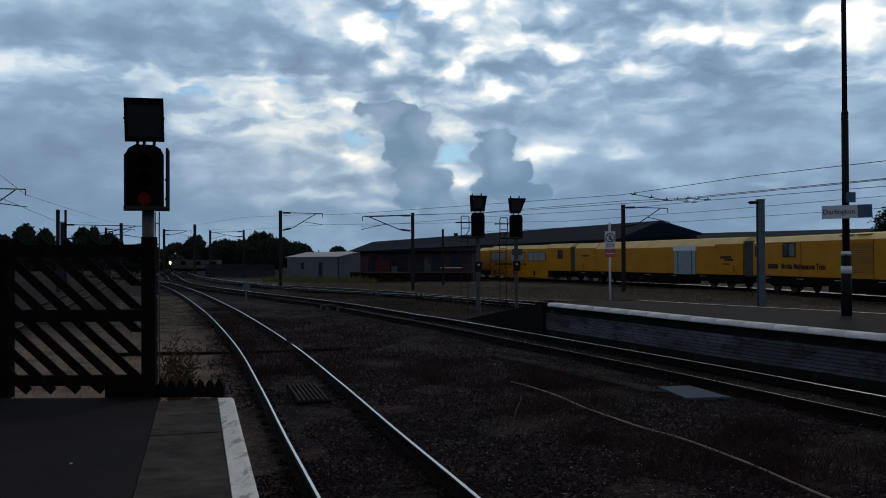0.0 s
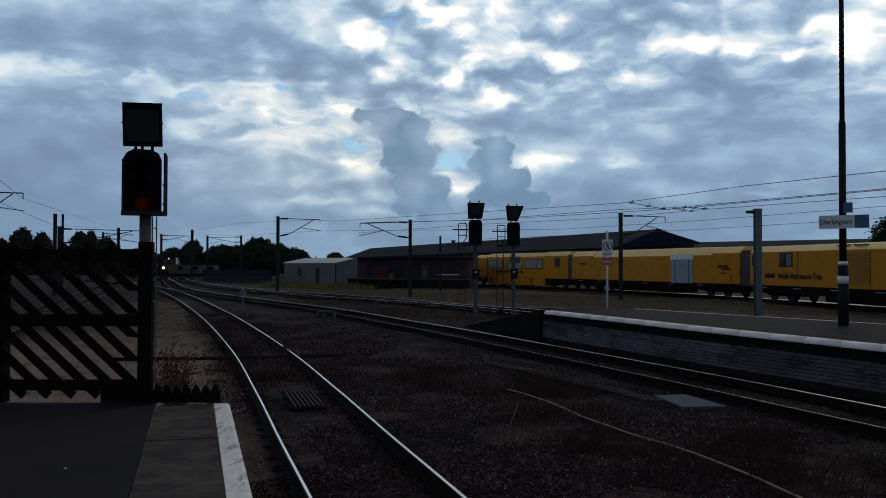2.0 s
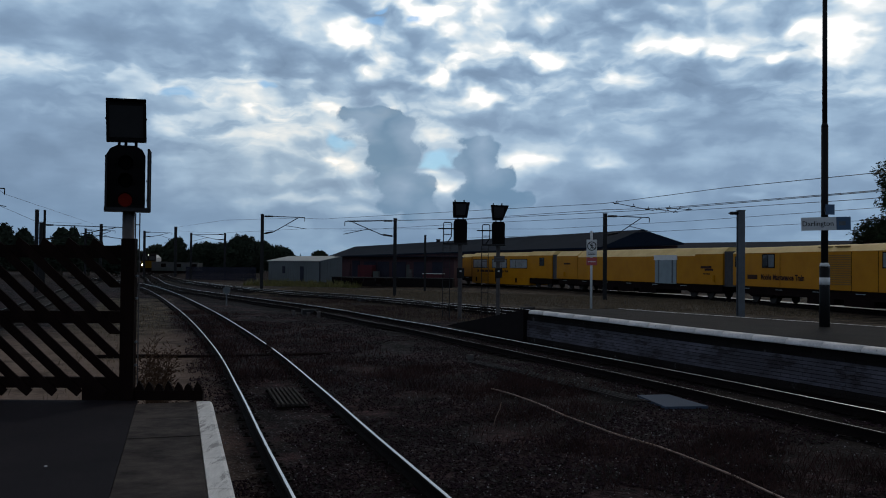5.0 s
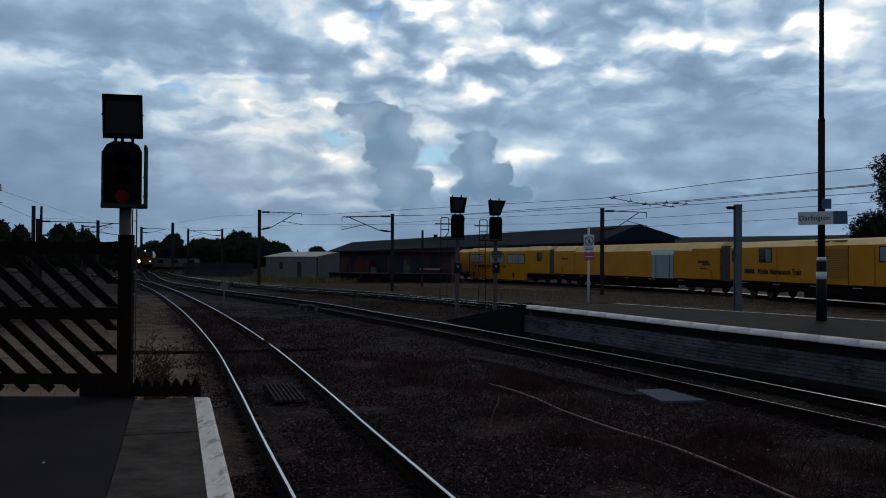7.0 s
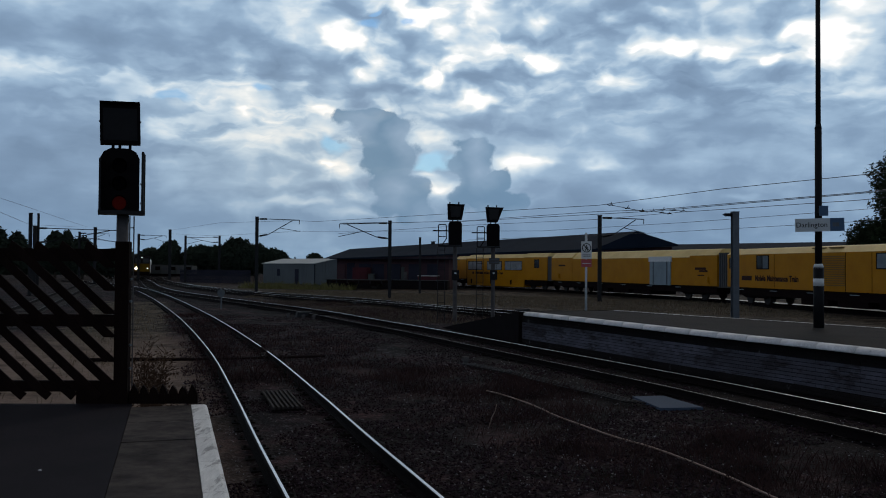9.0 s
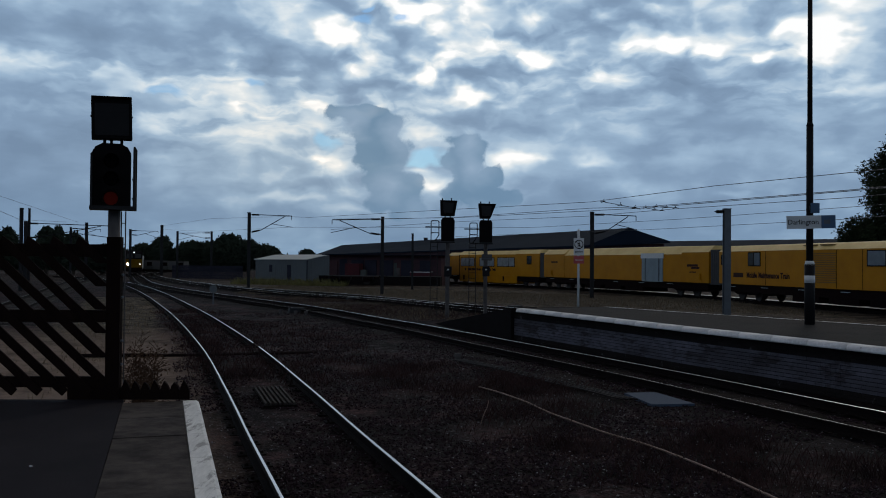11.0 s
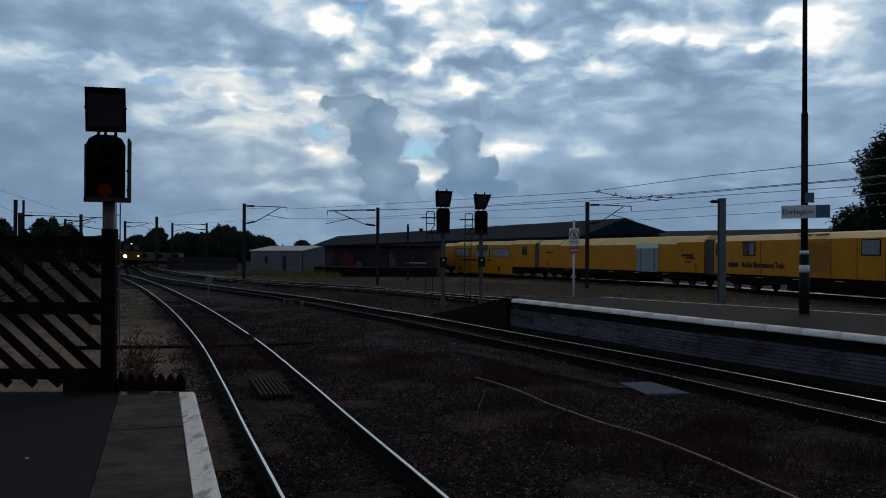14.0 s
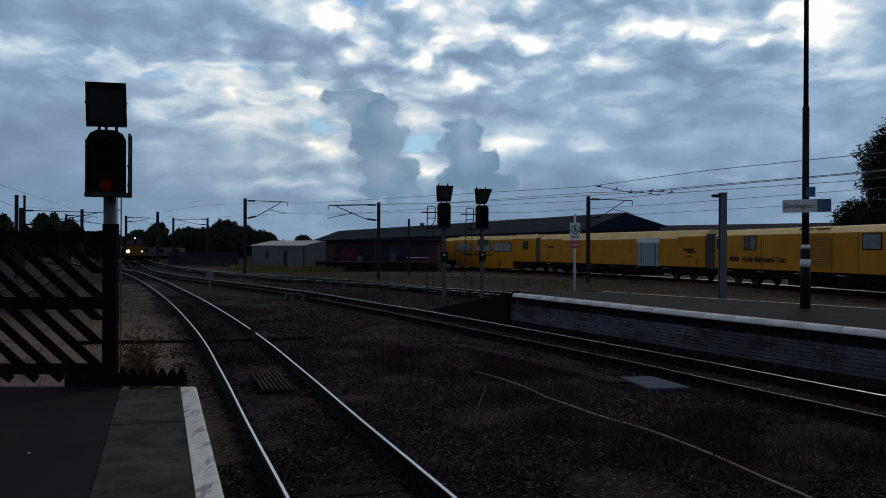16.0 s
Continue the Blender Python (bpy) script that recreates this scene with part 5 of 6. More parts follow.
def works_train():
    group = "cars of the yellow works train"
    # car with the long window band
    m, ln = heading_pose((6.03, 105.2), (14.24, 89.4))
    a = thing("works_train_car", "yellow maintenance train car with a long window band", "train car", group, m)
    bm = bmesh.new()
    shell(bm, 1.7, 13.6, 1.05, 3.33, 3.75)
    part("body", bm, "yellow", a)
    bm = bmesh.new()
    shell(bm, 1.7, 13.6, 0.22, 1.045, 1.0, half=1.33)
    part("skirt", bm, "yellow", a, "deep yellow side skirt")
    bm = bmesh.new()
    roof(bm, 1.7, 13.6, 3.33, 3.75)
    part("roof", bm, "yellow_roof", a, "yellow roof coloured pale as if sunlit")
    bm = bmesh.new()
    shell(bm, 13.6, ln, 1.0, 3.38, 3.8, half=1.37)
    part("cab_body", bm, "yellow", a)
    bm = bmesh.new()
    roof(bm, 13.55, ln, 3.38, 3.82, half=1.37)
    part("cab_roof", bm, "yellow_roof", a)
    bm = bmesh.new()
    shell(bm, -1.2, 1.5, 0.95, 3.25, 3.6, half=1.28)
    part("end_section", bm, "yellow", a)
    bm = bmesh.new()
    roof(bm, -1.2, 1.5, 3.25, 3.62, half=1.28)
    part("end_roof", bm, "yellow_roof", a)
    bm = bmesh.new()
    shell(bm, 1.45, 1.695, 0.6, 3.30, 3.7, half=1.30)
    part("end_frame", bm, "under", a)
    side_window(a, 2.0, 5.0, 2.05, 2.95, 3)
    side_window(a, 6.2, 9.2, 2.05, 2.95, 3)
    side_window(a, 9.9, 13.2, 2.05, 2.95, 3)
    side_window(a, 15.55, 16.35, 2.32, 3.1, 1, "glass")
    for x in (13.6, 14.9, 16.9):
        seam(a, x, 1.05, 3.3)
    for x in (2.5, 6.8, 10.9):
        side_panel(a, "access_hatch", x, x + 0.3, 0.45, 0.95, "under", "", 0.01, -1.33)
    for x0, x1 in ((2.9, 3.2), (3.6, 4.4), (4.5, 5.3)):
        side_panel(a, "text_bar", x0, x1, 1.52, 1.80, "lettering", "dark brown lettering bar")
    side_words(a, 5.5, 1.66, 0.40)
    underframe(a, -1.0, ln - 0.2, 1.0)
    bogie(a, 0.9)
    bogie(a, 15.6)
    # middle car with the roller shutter
    m, ln = heading_pose((14.54, 87.56), (22.6, 62.2))
    b = thing("works_train_car", "yellow maintenance train car with a grey roller shutter", "train car", group, m)
    bm = bmesh.new()
    shell(bm, 4.4, 23.3, 1.05, 3.15, 3.78)
    part("body", bm, "yellow", b)
    bm = bmesh.new()
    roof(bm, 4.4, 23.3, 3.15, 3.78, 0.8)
    part("roof", bm, "yellow_roof", b, "yellow sloping roof coloured pale as if sunlit")
    for x0, x1, g in ((0.0, 4.4, 3.28), (23.3, ln, 3.28)):
        bm = bmesh.new()
        shell(bm, x0, x1, 1.05, g, 3.7, half=1.37)
        part("end_body", bm, "yellow", b)
        bm = bmesh.new()
        roof(bm, x0, x1, g, 3.76, 0.6, half=1.37)
        part("end_roof", bm, "yellow_roof", b)
    sh = side_panel(b, "roller_shutter", 17.9, 20.85, 1.0, 3.2, "shutter", "pale grey roller shutter door", 0.05)
    for k in range(10):
        side_panel(sh, "shutter_slat", 18.5, 20.3, 1.1 + 0.17 * k, 1.24 + 0.17 * k, "shutter", "", 0.07)
    side_panel(sh, "shutter_box", 17.8, 20.95, 2.85, 3.25, "sign_white", "white shutter housing", 0.09)
    for x in (18.45, 20.35):
        side_panel(sh, "jamb", x - 0.05, x + 0.05, 1.05, 2.85, "galv", "", 0.085)
    for x in (4.4, 23.3):
        seam(b, x, 1.08, 3.1)
    side_panel(b, "emblem", 24.0, 25.3, 2.22, 2.40, "lettering", "dark brown emblem", 0.012, -1.37)
    side_panel(b, "emblem", 24.5, 25.5, 2.06, 2.20, "lettering", "dark brown emblem", 0.012, -1.37)
    side_panel(b, "emblem", 24.3, 25.1, 1.78, 1.86, "lettering", "dark brown emblem", 0.012, -1.37)
    side_panel(b, "text_bar", 1.6, 3.0, 2.45, 2.6, "lettering", "dark brown lettering bar", 0.012, -1.37)
    for x in (1.8, 25.6):
        bm = bmesh.new()
        rod(bm, (x, -1.42, 1.3), (x, -1.42, 1.72), 0.13, 0.10, 10)
        box(bm, (x - 0.25, -1.40, 1.25), (0.8, 0.06, 0.12))
        part("brake_wheel", bm, "yellow", b)
    underframe(b, 0.2, ln - 0.2, 1.05)
    bogie(b, 3.2), bogie(b, ln - 3.2)
    # nearest car with lettering and louvres
    m, ln = heading_pose((22.81, 60.4), (26.95, 33.6))
    c = thing("works_train_car", "yellow maintenance train car with lettering and louvred panels", "train car", group, m)
    bm = bmesh.new()
    shell(bm, 0.0, ln, 1.08, 3.28, 3.7)
    part("body", bm, "yellow", c)
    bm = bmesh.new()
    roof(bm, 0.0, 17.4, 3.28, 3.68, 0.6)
    part("roof", bm, "yellow_roof", c, "yellow roof coloured pale as if sunlit")
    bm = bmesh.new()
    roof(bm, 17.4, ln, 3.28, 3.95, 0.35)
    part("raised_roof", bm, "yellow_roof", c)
    side_window(c, 0.35, 0.95, 2.40, 3.02, 1, "glass")
    side_window(c, 3.85, 4.5, 2.35, 3.15, 1, "glass")
    side_window(c, 4.55, 5.25, 2.35, 3.15, 1, "mid_glass")
    side_window(c, 15.6, 17.0, 2.40, 3.15, 1, "mid_glass")
    side_window(c, 18.5, 20.0, 2.40, 3.15, 1, "mid_glass")
    side_words(c, 3.62, 1.70, 0.50)
    side_panel(c, "emblem_bar", 0.55, 0.75, 1.55, 1.85, "lettering", "dark brown maker's mark")
    side_panel(c, "emblem_bar", 1.95, 3.2, 1.55, 1.85, "lettering", "dark brown maker's mark")
    for k in range(14):
        side_panel(c, "louvre", 10.7, 12.95, 1.40 + 0.125 * k, 1.45 + 0.125 * k, "rust_hatch", "", 0.035)
    for x in (1.3, 5.9, 10.6, 13.0, 15.2, 17.4):
        seam(c, x, 1.1, 3.25)
    for x in (9.6, 11.2):
        bm = bmesh.new()
        box(bm, (x + 0.6, -0.90, 3.56), (1.2, 0.5, 0.06))
        part("roof_hatch", bm, "rust_hatch", c, "brown roof hatch")
    underframe(c, 0.2, ln, 1.08)
    bogie(c, 3.2), bogie(c, 20.0)
    # gangway bellows between the cars
    for p, q in (((14.24, 89.4), (14.54, 87.56)), ((22.6, 62.2), (22.81, 60.4))):
        mm, g = heading_pose(p, q)
        r = thing("gangway_bellows", "grey folded gangway bellows between train cars", "gangway", "gangway bellows", mm)
        bm = bmesh.new()
        for k in range(6):
            x0 = g * k / 6
            slab_of(bm, [(-1.22, 0.95), (-1.22, 3.45), (1.22, 3.45), (1.22, 0.95)], x0, x0 + g / 12)
            slab_of(bm, [(-1.15, 1.0), (-1.15, 3.38), (1.15, 3.38), (1.15, 1.0)], x0 + g / 12, x0 + g / 6)
        part("folds", bm, "bellows", r)


works_train()

# ---- buildings ----


def long_shed():
    root = thing("goods_shed", "long dark slate-roofed shed with sooty red brick walls", "shed")
    a, b = Vector((-27.5, 342.0)), Vector((38.4, 153.0))
    u = (b - a).normalized()
    n = Vector((-u.y, u.x))
    far, near = 8.0, 9.0

    def at(t, w, z):
        p = a + u * t + n * w
        return (p.x, p.y, z)
    ln = (b - a).length
    bm = bmesh.new()
    v = [bm.verts.new(q) for q in (at(-7, -near, 5.3), at(ln + 1, -near, 5.6), at(ln + 1, far, 6.6), at(-7, far, 6.0), at(0, 0, 9.1), at(ln, 0, 8.85))]
    lo = [bm.verts.new(q) for q in (at(-7, -near, 5.0), at(ln + 1, -near, 5.3), at(ln + 1, far, 6.3), at(-7, far, 5.7))]
    for q in ((0, 1, 5, 4), (2, 3, 4, 5), (3, 0, 4), (1, 2, 5)):
        bm.faces.new([v[i] for i in q])
    for i in range(4):
        bm.faces.new((v[i], lo[i], lo[(i + 1) % 4], v[(i + 1) % 4]))
    bm.faces.new(lo)
    part("roof", bm, "roof_slate", root)
    bm = bmesh.new()
    w = [at(-6, -near + 0.6, 0), at(ln, -near + 0.6, 0), at(ln, far - 0.6, 0), at(-6, far - 0.6, 0)]
    prism(bm, [(q[0], q[1]) for q in w], -0.3, [5.1, 5.4, 6.2, 5.7])
    part("wall", bm, "brick_red", root)
    for t, w, z in ((95.0, 1.2, 9.55),):
        x, y, _ = at(t, 0, 0)
        bm = bmesh.new()
        box(bm, (x, y, (z + 8.2) / 2), (w, w, z - 8.2), 0, 0.9)
        box(bm, (x, y, z + 0.06), (w * 1.15, w * 1.15, 0.12))
        part("roof_vent", bm, "dark_steel", root)
    return root


long_shed()


def rear_hall():
    root = thing("industrial_hall", "long low dark-roofed hall behind the works train", "hall")
    m = pose(58.3, 201.0, 0, 0, 0, -46.5)
    bm = bmesh.new()
    slab_of(bm, [(-0.5, 6.6), (9, 8.15), (18, 6.6), (18, 6.3), (-0.5, 6.3)], -10, 62, m)
    part("roof", bm, "roof_slate", root)
    bm = bmesh.new()
    slab_of(bm, [(0, -0.3), (0, 6.35), (17.5, 6.35), (17.5, -0.3)], -9.5, 61.5, m)
    part("wall", bm, "brick_red", root)


rear_hall()


def pale_shed():
    """Long side and gable of a low shed; x runs along the gable, y along the long side."""
    ln, w, eave, ridge = 13.5, 6.8, 2.62, 3.28
    root = thing("corrugated_shed", "low pale corrugated shed with white roof edge", "shed", m=pose(-14.1, 117.1, 0, 0, 0, 40.2))
    bm = bmesh.new()
    slab_of(bm, [(0, -0.3), (0, eave), (-w / 2, ridge), (-w, eave), (-w, -0.3)], 0, ln, Matrix.Rotation(radians(90), 4, "Z"))
    part("wall", bm, "corrugated", root)
    for a, b in ((-0.18, w / 2), (w + 0.18, w / 2)):
        bm = bmesh.new()
        za = eave - 0.03
        q = [(a, -0.2, za), (b, -0.2, ridge), (b, ln + 0.2, ridge), (a, ln + 0.2, za)]
        lo = [bm.verts.new((x, y, z + 0.02)) for x, y, z in q]
        hi = [bm.verts.new((x, y, z + 0.10)) for x, y, z in q]
        bm.faces.new(lo[::-1]), bm.faces.new(hi)
        for k in range(4):
            bm.faces.new((lo[k], lo[(k + 1) % 4], hi[(k + 1) % 4], hi[k]))
        part("roof", bm, "white_roof", root, "white roof sheet")
    for k in range(26):
        bm = bmesh.new()
        box(bm, (-0.015, 0.26 + k * 0.52, 1.15), (0.03, 0.20, 2.85))
        part("cladding_rib", bm, "corrugated", root)
    for k in range(13):
        bm = bmesh.new()
        x = 0.26 + k * 0.52
        top = eave + (ridge - eave) * (1 - abs(x - w / 2) / (w / 2)) - 0.06
        box(bm, (x, -0.015, top / 2), (0.20, 0.03, top))
        part("cladding_rib", bm, "corrugated", root)
    for y, z0, z1, wd in ((4.4, -0.2, 1.9, 0.9), (9.2, 0.9, 1.9, 0.7)):
        bm = bmesh.new()
        box(bm, (-0.05, y, (z0 + z1) / 2), (0.08, wd, z1 - z0))
        part("doorway", bm, "palisade", root)
    bm = bmesh.new()
    rod(bm, (-0.05, -0.06, -0.2), (-0.05, -0.06, eave), 0.07, n=8)
    part("downpipe", bm, "palisade", root)


pale_shed()


def loading_bank():
    """Low dark brick range and loading bank in front of the long shed."""
    root = thing("loading_bank", "dark brick loading bank with doorways and pale ledge", "building")
    bm = bmesh.new()
    prism(bm, [(-9.6, 101), (3.2, 96.5), (4.4, 102), (-7, 111)], -0.3, 3.15)
    part("wall", bm, "brick_red", root)
    bm = bmesh.new()
    prism(bm, [(-10.4, 100.2), (3.5, 95.6), (4.7, 102.2), (-7, 111.4)], 3.15, 3.22)
    part("roof", bm, "roof_slate", root)
    bm = bmesh.new()
    prism(bm, [(-10.6, 99.2), (3.0, 94.3), (3.3, 96.4), (-9.9, 100.9)], -0.3, 0.80)
    part("bank", bm, "mortar", root)
    bm = bmesh.new()
    prism(bm, [(-10.7, 99.1), (3.0, 94.2), (3.1, 94.6), (-10.6, 99.5)], 0.80, 0.87)
    part("ledge", bm, "pale_wall", root, "pale worn ledge")
    for t, w, q, z in ((0.05, 0.7, "brick_red", 2.5), (0.13, 0.9, "palisade", 2.7), (0.26, 1.5, "palisade", 2.6), (0.38, 1.4, "palisade", 2.6), (0.52, 1.6, "palisade", 2.6), (0.60, 0.35, "pale_wall", 2.3),
                       (0.70, 1.3, "palisade", 2.6), (0.86, 1.2, "palisade", 2.6)):
        bm = bmesh.new()
        x, y = -9.6 + 12.8 * t, 101 - 4.5 * t - 0.05
        box(bm, (x, y, z / 2 + 0.3), (w, 0.16, z - 0.6), -19.4)
        part("doorway", bm, q, root)


loading_bank()


def flat_wagon(m):
    root = thing("flat_wagon", "low dark flat wagon with side stakes by the loading bank", "wagon", "", m)
    bm = bmesh.new()
    box(bm, (0, 0, 0.74), (5.4, 2.4, 0.22))
    soften(bm, 0.02)
    part("deck", bm, "under", root)
    for x in (-2.55, -1.3, 0.0, 1.3, 2.55):
        bm = bmesh.new()
        box(bm, (x, -1.23, 0.72), (0.10, 0.06, 0.42))
        part("stake", bm, "dark_steel", root)
    for x in (-2.72, 2.72):
        for y in (-0.87, 0.87):
            bm = bmesh.new()
            s = 1 if x > 0 else -1
            rod(bm, (x, y, 0.72), (x + 0.3 * s, y, 0.72), 0.08, n=8)
            rod(bm, (x + 0.3 * s, y, 0.72), (x + 0.36 * s, y, 0.72), 0.2, n=12)
            part("buffer", bm, "under", root)
    for x in (-1.6, 1.6):
        bm = bmesh.new()
        for s in (-0.75, 0.75):
            rod(bm, (x, s - 0.06, 0.40), (x, s + 0.06, 0.40), 0.40, n=16)
        rod(bm, (x, -0.75, 0.40), (x, 0.75, 0.40), 0.07, n=8)
        part("wheelset", bm, "wheel", root)
        bm = bmesh.new()
        box(bm, (x, -1.0, 0.45), (0.7, 0.1, 0.4), 0, 0.8)
        part("axle_guard", bm, "under", root)


flat_wagon(pose(-6.1, 93.4, 0.0, 0, 0, -18))


def bank_goods():
    """Odd things standing on the loading bank."""
    root = thing("red_container", "faded red ribbed steel container on the loading bank", "container", m=pose(-6.6, 98.7, 0.80, 0, 0, -19.5))
    bm = bmesh.new()
    box(bm, (0, 0, 0.72), (1.7, 1.2, 1.36))
    soften(bm, 0.03)
    part("body", bm, "red_paint", root)
    for k in range(6):
        bm = bmesh.new()
        box(bm, (-0.7 + 0.28 * k, -0.615, 0.72), (0.10, 0.04, 1.25))
        part("rib", bm, "red_paint", root)
    bm = bmesh.new()
    box(bm, (1.25, -0.1, 0.35), (0.6, 0.7, 0.7), 8)
    soften(bm, 0.04)
    part("side_chest", bm, "pale_wall", root, "pale grey chest")
    root = thing("red_skip", "low red skip with a white rim on the loading bank", "skip", m=pose(0.95, 95.85, 0.80, 0, 0, -19.5))
    bm = bmesh.new()
    box(bm, (0, 0, 0.25), (2.1, 0.9, 0.48), 0, 1.05)
    part("body", bm, "red_paint", root)
    bm = bmesh.new()
    for y in (-0.48, 0.48):
        box(bm, (0, y, 0.52), (2.26, 0.06, 0.07))
    for x in (-1.1, 1.1):
        box(bm, (x, 0, 0.52), (0.06, 0.9, 0.07))
    part("rim", bm, "sign_white", root, "white painted rim")
    root = thing("storage_drum", "tall pale grey drum on the loading bank", "drum", m=pose(-1.6, 96.9, 0.80))
    bm = bmesh.new()
    rod(bm, (0, 0, 0), (0, 0, 0.95), 0.2, n=16)
    part("shell", bm, "grey_pole", root, smooth=True)
    for z in (0.3, 0.64, 0.95):
        bm = bmesh.new()
        rod(bm, (0, 0, z - 0.02), (0, 0, z + 0.02), 0.215, n=16)
        part("hoop", bm, "grey_pole", root)


bank_goods()


def palisade(x0, y0, x1, y1, h, n):
    root = thing("palisade_fence", "distant bluish steel palisade fence", "fence")
    a, b = Vector((x0, y0)), Vector((x1, y1))
    turn = math.degrees(math.atan2(y1 - y0, x1 - x0))
    bm = bmesh.new()
    for z in (0.3, h - 0.3):
        beam(bm, (x0, y0, z), (x1, y1, z), 0.06, 0.08)
    part("rail", bm, "palisade", root)
    bm = bmesh.new()
    for k in range(n):
        p = a.lerp(b, (k + 0.5) / n)
        box(bm, (p.x, p.y, h / 2 - 0.15), ((b - a).length / n * 0.62, 0.03, h + 0.3), turn)
    tagged(part("pale", bm, "palisade", root), kind="stuff")


palisade(-35, 128, -23.5, 121.5, 1.7, 100)


def pale_cabins():
    """A row of pale wagons and cabins behind the moving locomotive."""
    x = -50.0
    for k, (w, h) in enumerate(((3.2, 1.6), (3.2, 1.55), (3.2, 1.5))):
        root = thing("parked_wagon", "pale grey weathered box wagon on a distant siding", "wagon", "distant pale wagons", pose(x + w / 2, 161 - k * 1.5, 0, 0, 0, -8))
        bm = bmesh.new()
        box(bm, (0, 0, 0.75 + h / 2), (w - 0.3, 2.2, h))
        soften(bm, 0.08)
        part("body", bm, "pale_wall", root)
        bm = bmesh.new()
        box(bm, (0, 0, 0.55), (w - 0.2, 2.0, 0.4))
        part("underframe", bm, "under", root)
        bm = bmesh.new()
        box(bm, (0, -1.0, 0.78 + h), (w - 0.25, 0.3, 0.08))
        part("roof_edge", bm, "grey_pole", root, "pale roof edge")
        for j in range(2):
            bm = bmesh.new()
            box(bm, (-w / 4 + j * w / 2, -1.12, 0.95 + h / 2), (w * 0.28, 0.06, h * 0.4))
            part("hatch", bm, "under" if j else "bellows", root)
        x += w


pale_cabins()

# ---- trees ----


def tree(x, y, height, spread, clumps, leaf, mat, seed, trunk=0.25, base=0.0, label="dark leafy deciduous tree in full summer leaf", crown_low=0.25, ragged=1.0):
    rnd = random.Random(seed)
    root = thing("tree", label, "tree", "trees", pose(x, y, base))
    bm = bmesh.new()
    rod(bm, (0, 0, -0.4), (0, 0, height * 0.45), trunk, trunk * 0.6, 8)
    tips = []
    for k in range(9):
        a = k * 2.4 + rnd.random()
        z0 = height * (crown_low * 0.8 + 0.4 * rnd.random() * (1 - crown_low))
        e = Vector((math.cos(a) * spread * (0.4 + 0.35 * rnd.random()), math.sin(a) * spread * (0.4 + 0.35 * rnd.random()), z0 + height * (0.15 + 0.3 * rnd.random())))
        rod(bm, (0, 0, z0), e, trunk * 0.4, trunk * 0.1, 6)
        tips.append(e)
    rod(bm, (0, 0, height * 0.45), (0.1, 0, height * 0.92), trunk * 0.6, trunk * 0.08, 6)
    part("trunk", bm, "bark", root)
    verts, faces = [], []
    zc, rz = height * (1 + crown_low) / 2, height * (1 - crown_low) / 2
    for k in range(clumps):
        d = Vector((rnd.gauss(0, 1), rnd.gauss(0, 1), rnd.gauss(0, 1))).normalized()
        lump = 0.80 + ragged * 0.30 * noise.noise((d.x * 2.2 + seed, d.y * 2.2, d.z * 2.2)) + ragged * 0.12 * noise.noise((d.x * 6 + seed, d.y * 6, d.z * 6))
        r = lump * (0.45 + 0.55 * rnd.random() ** 0.4)
        c = Vector((d.x * spread * r, d.y * spread * r, zc + d.z * rz * r))
        for j in range(7):
            o = c + Vector((rnd.gauss(0, 1), rnd.gauss(0, 1), rnd.gauss(0, 0.8))) * leaf * (1.6 if ragged > 0.8 else 0.9)
            s = leaf * (0.6 + 0.8 * rnd.random())
            u = Vector((rnd.gauss(0, 1), rnd.gauss(0, 1), rnd.gauss(0, 1))).normalized()
            w = u.orthogonal().normalized() * s * 0.55
            u = u * s
            i = len(verts)
            verts += [o - u, o + w - u * 0.1, o + u, o - w - u * 0.1]
            faces.append((i, i + 1, i + 2, i + 3))
    me = bpy.data.meshes.new("crown")
    me.from_pydata(verts, [], faces)
    me.materials.append(M[mat])
    ob = new("crown", me)
    ob.parent = root
    return root


FAR_TREES = [  # x, y, height, spread
    (-34.6, 165, 8.2, 3.6), (-31.5, 168, 6.9, 3.4), (-28.0, 168, 5.9, 3.4), (-36.2, 300, 7.4, 3.6), (-47.6, 190, 7.4, 4.6), (-43.0, 188, 7.2, 3.6), (-54.2, 190, 8.2, 3.0),
    (-59.5, 195, 6.6, 4.0), (-57.6, 150, 7.6, 2.5), (-62.2, 150, 8.9, 1.5), (-60.6, 151, 8.6, 1.1), (-65.5, 150, 5.2, 3.4), (-72.2, 150, 9.3, 2.2), (-69.6, 152, 8.4, 1.9), (-76.0, 150, 7.4, 2.8), (-53.5, 152, 5.4, 3.0)]
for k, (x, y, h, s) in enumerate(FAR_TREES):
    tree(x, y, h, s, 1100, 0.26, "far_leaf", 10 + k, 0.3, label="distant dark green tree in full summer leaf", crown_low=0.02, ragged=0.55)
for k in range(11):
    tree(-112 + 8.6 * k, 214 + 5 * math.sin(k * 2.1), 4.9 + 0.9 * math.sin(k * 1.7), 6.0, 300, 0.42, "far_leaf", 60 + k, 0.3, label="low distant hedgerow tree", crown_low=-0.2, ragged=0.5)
tree(32.3, 60.5, 6.3, 2.5, 2600, 0.115, "leaf", 5, 0.14, label="bushy dark tree beyond the works train", crown_low=0.1)
tree(36.8, 60.0, 13.0, 5.6, 7800, 0.125, "leaf", 3, 0.35, label="dark leafy tree beyond the works train", crown_low=0.22)


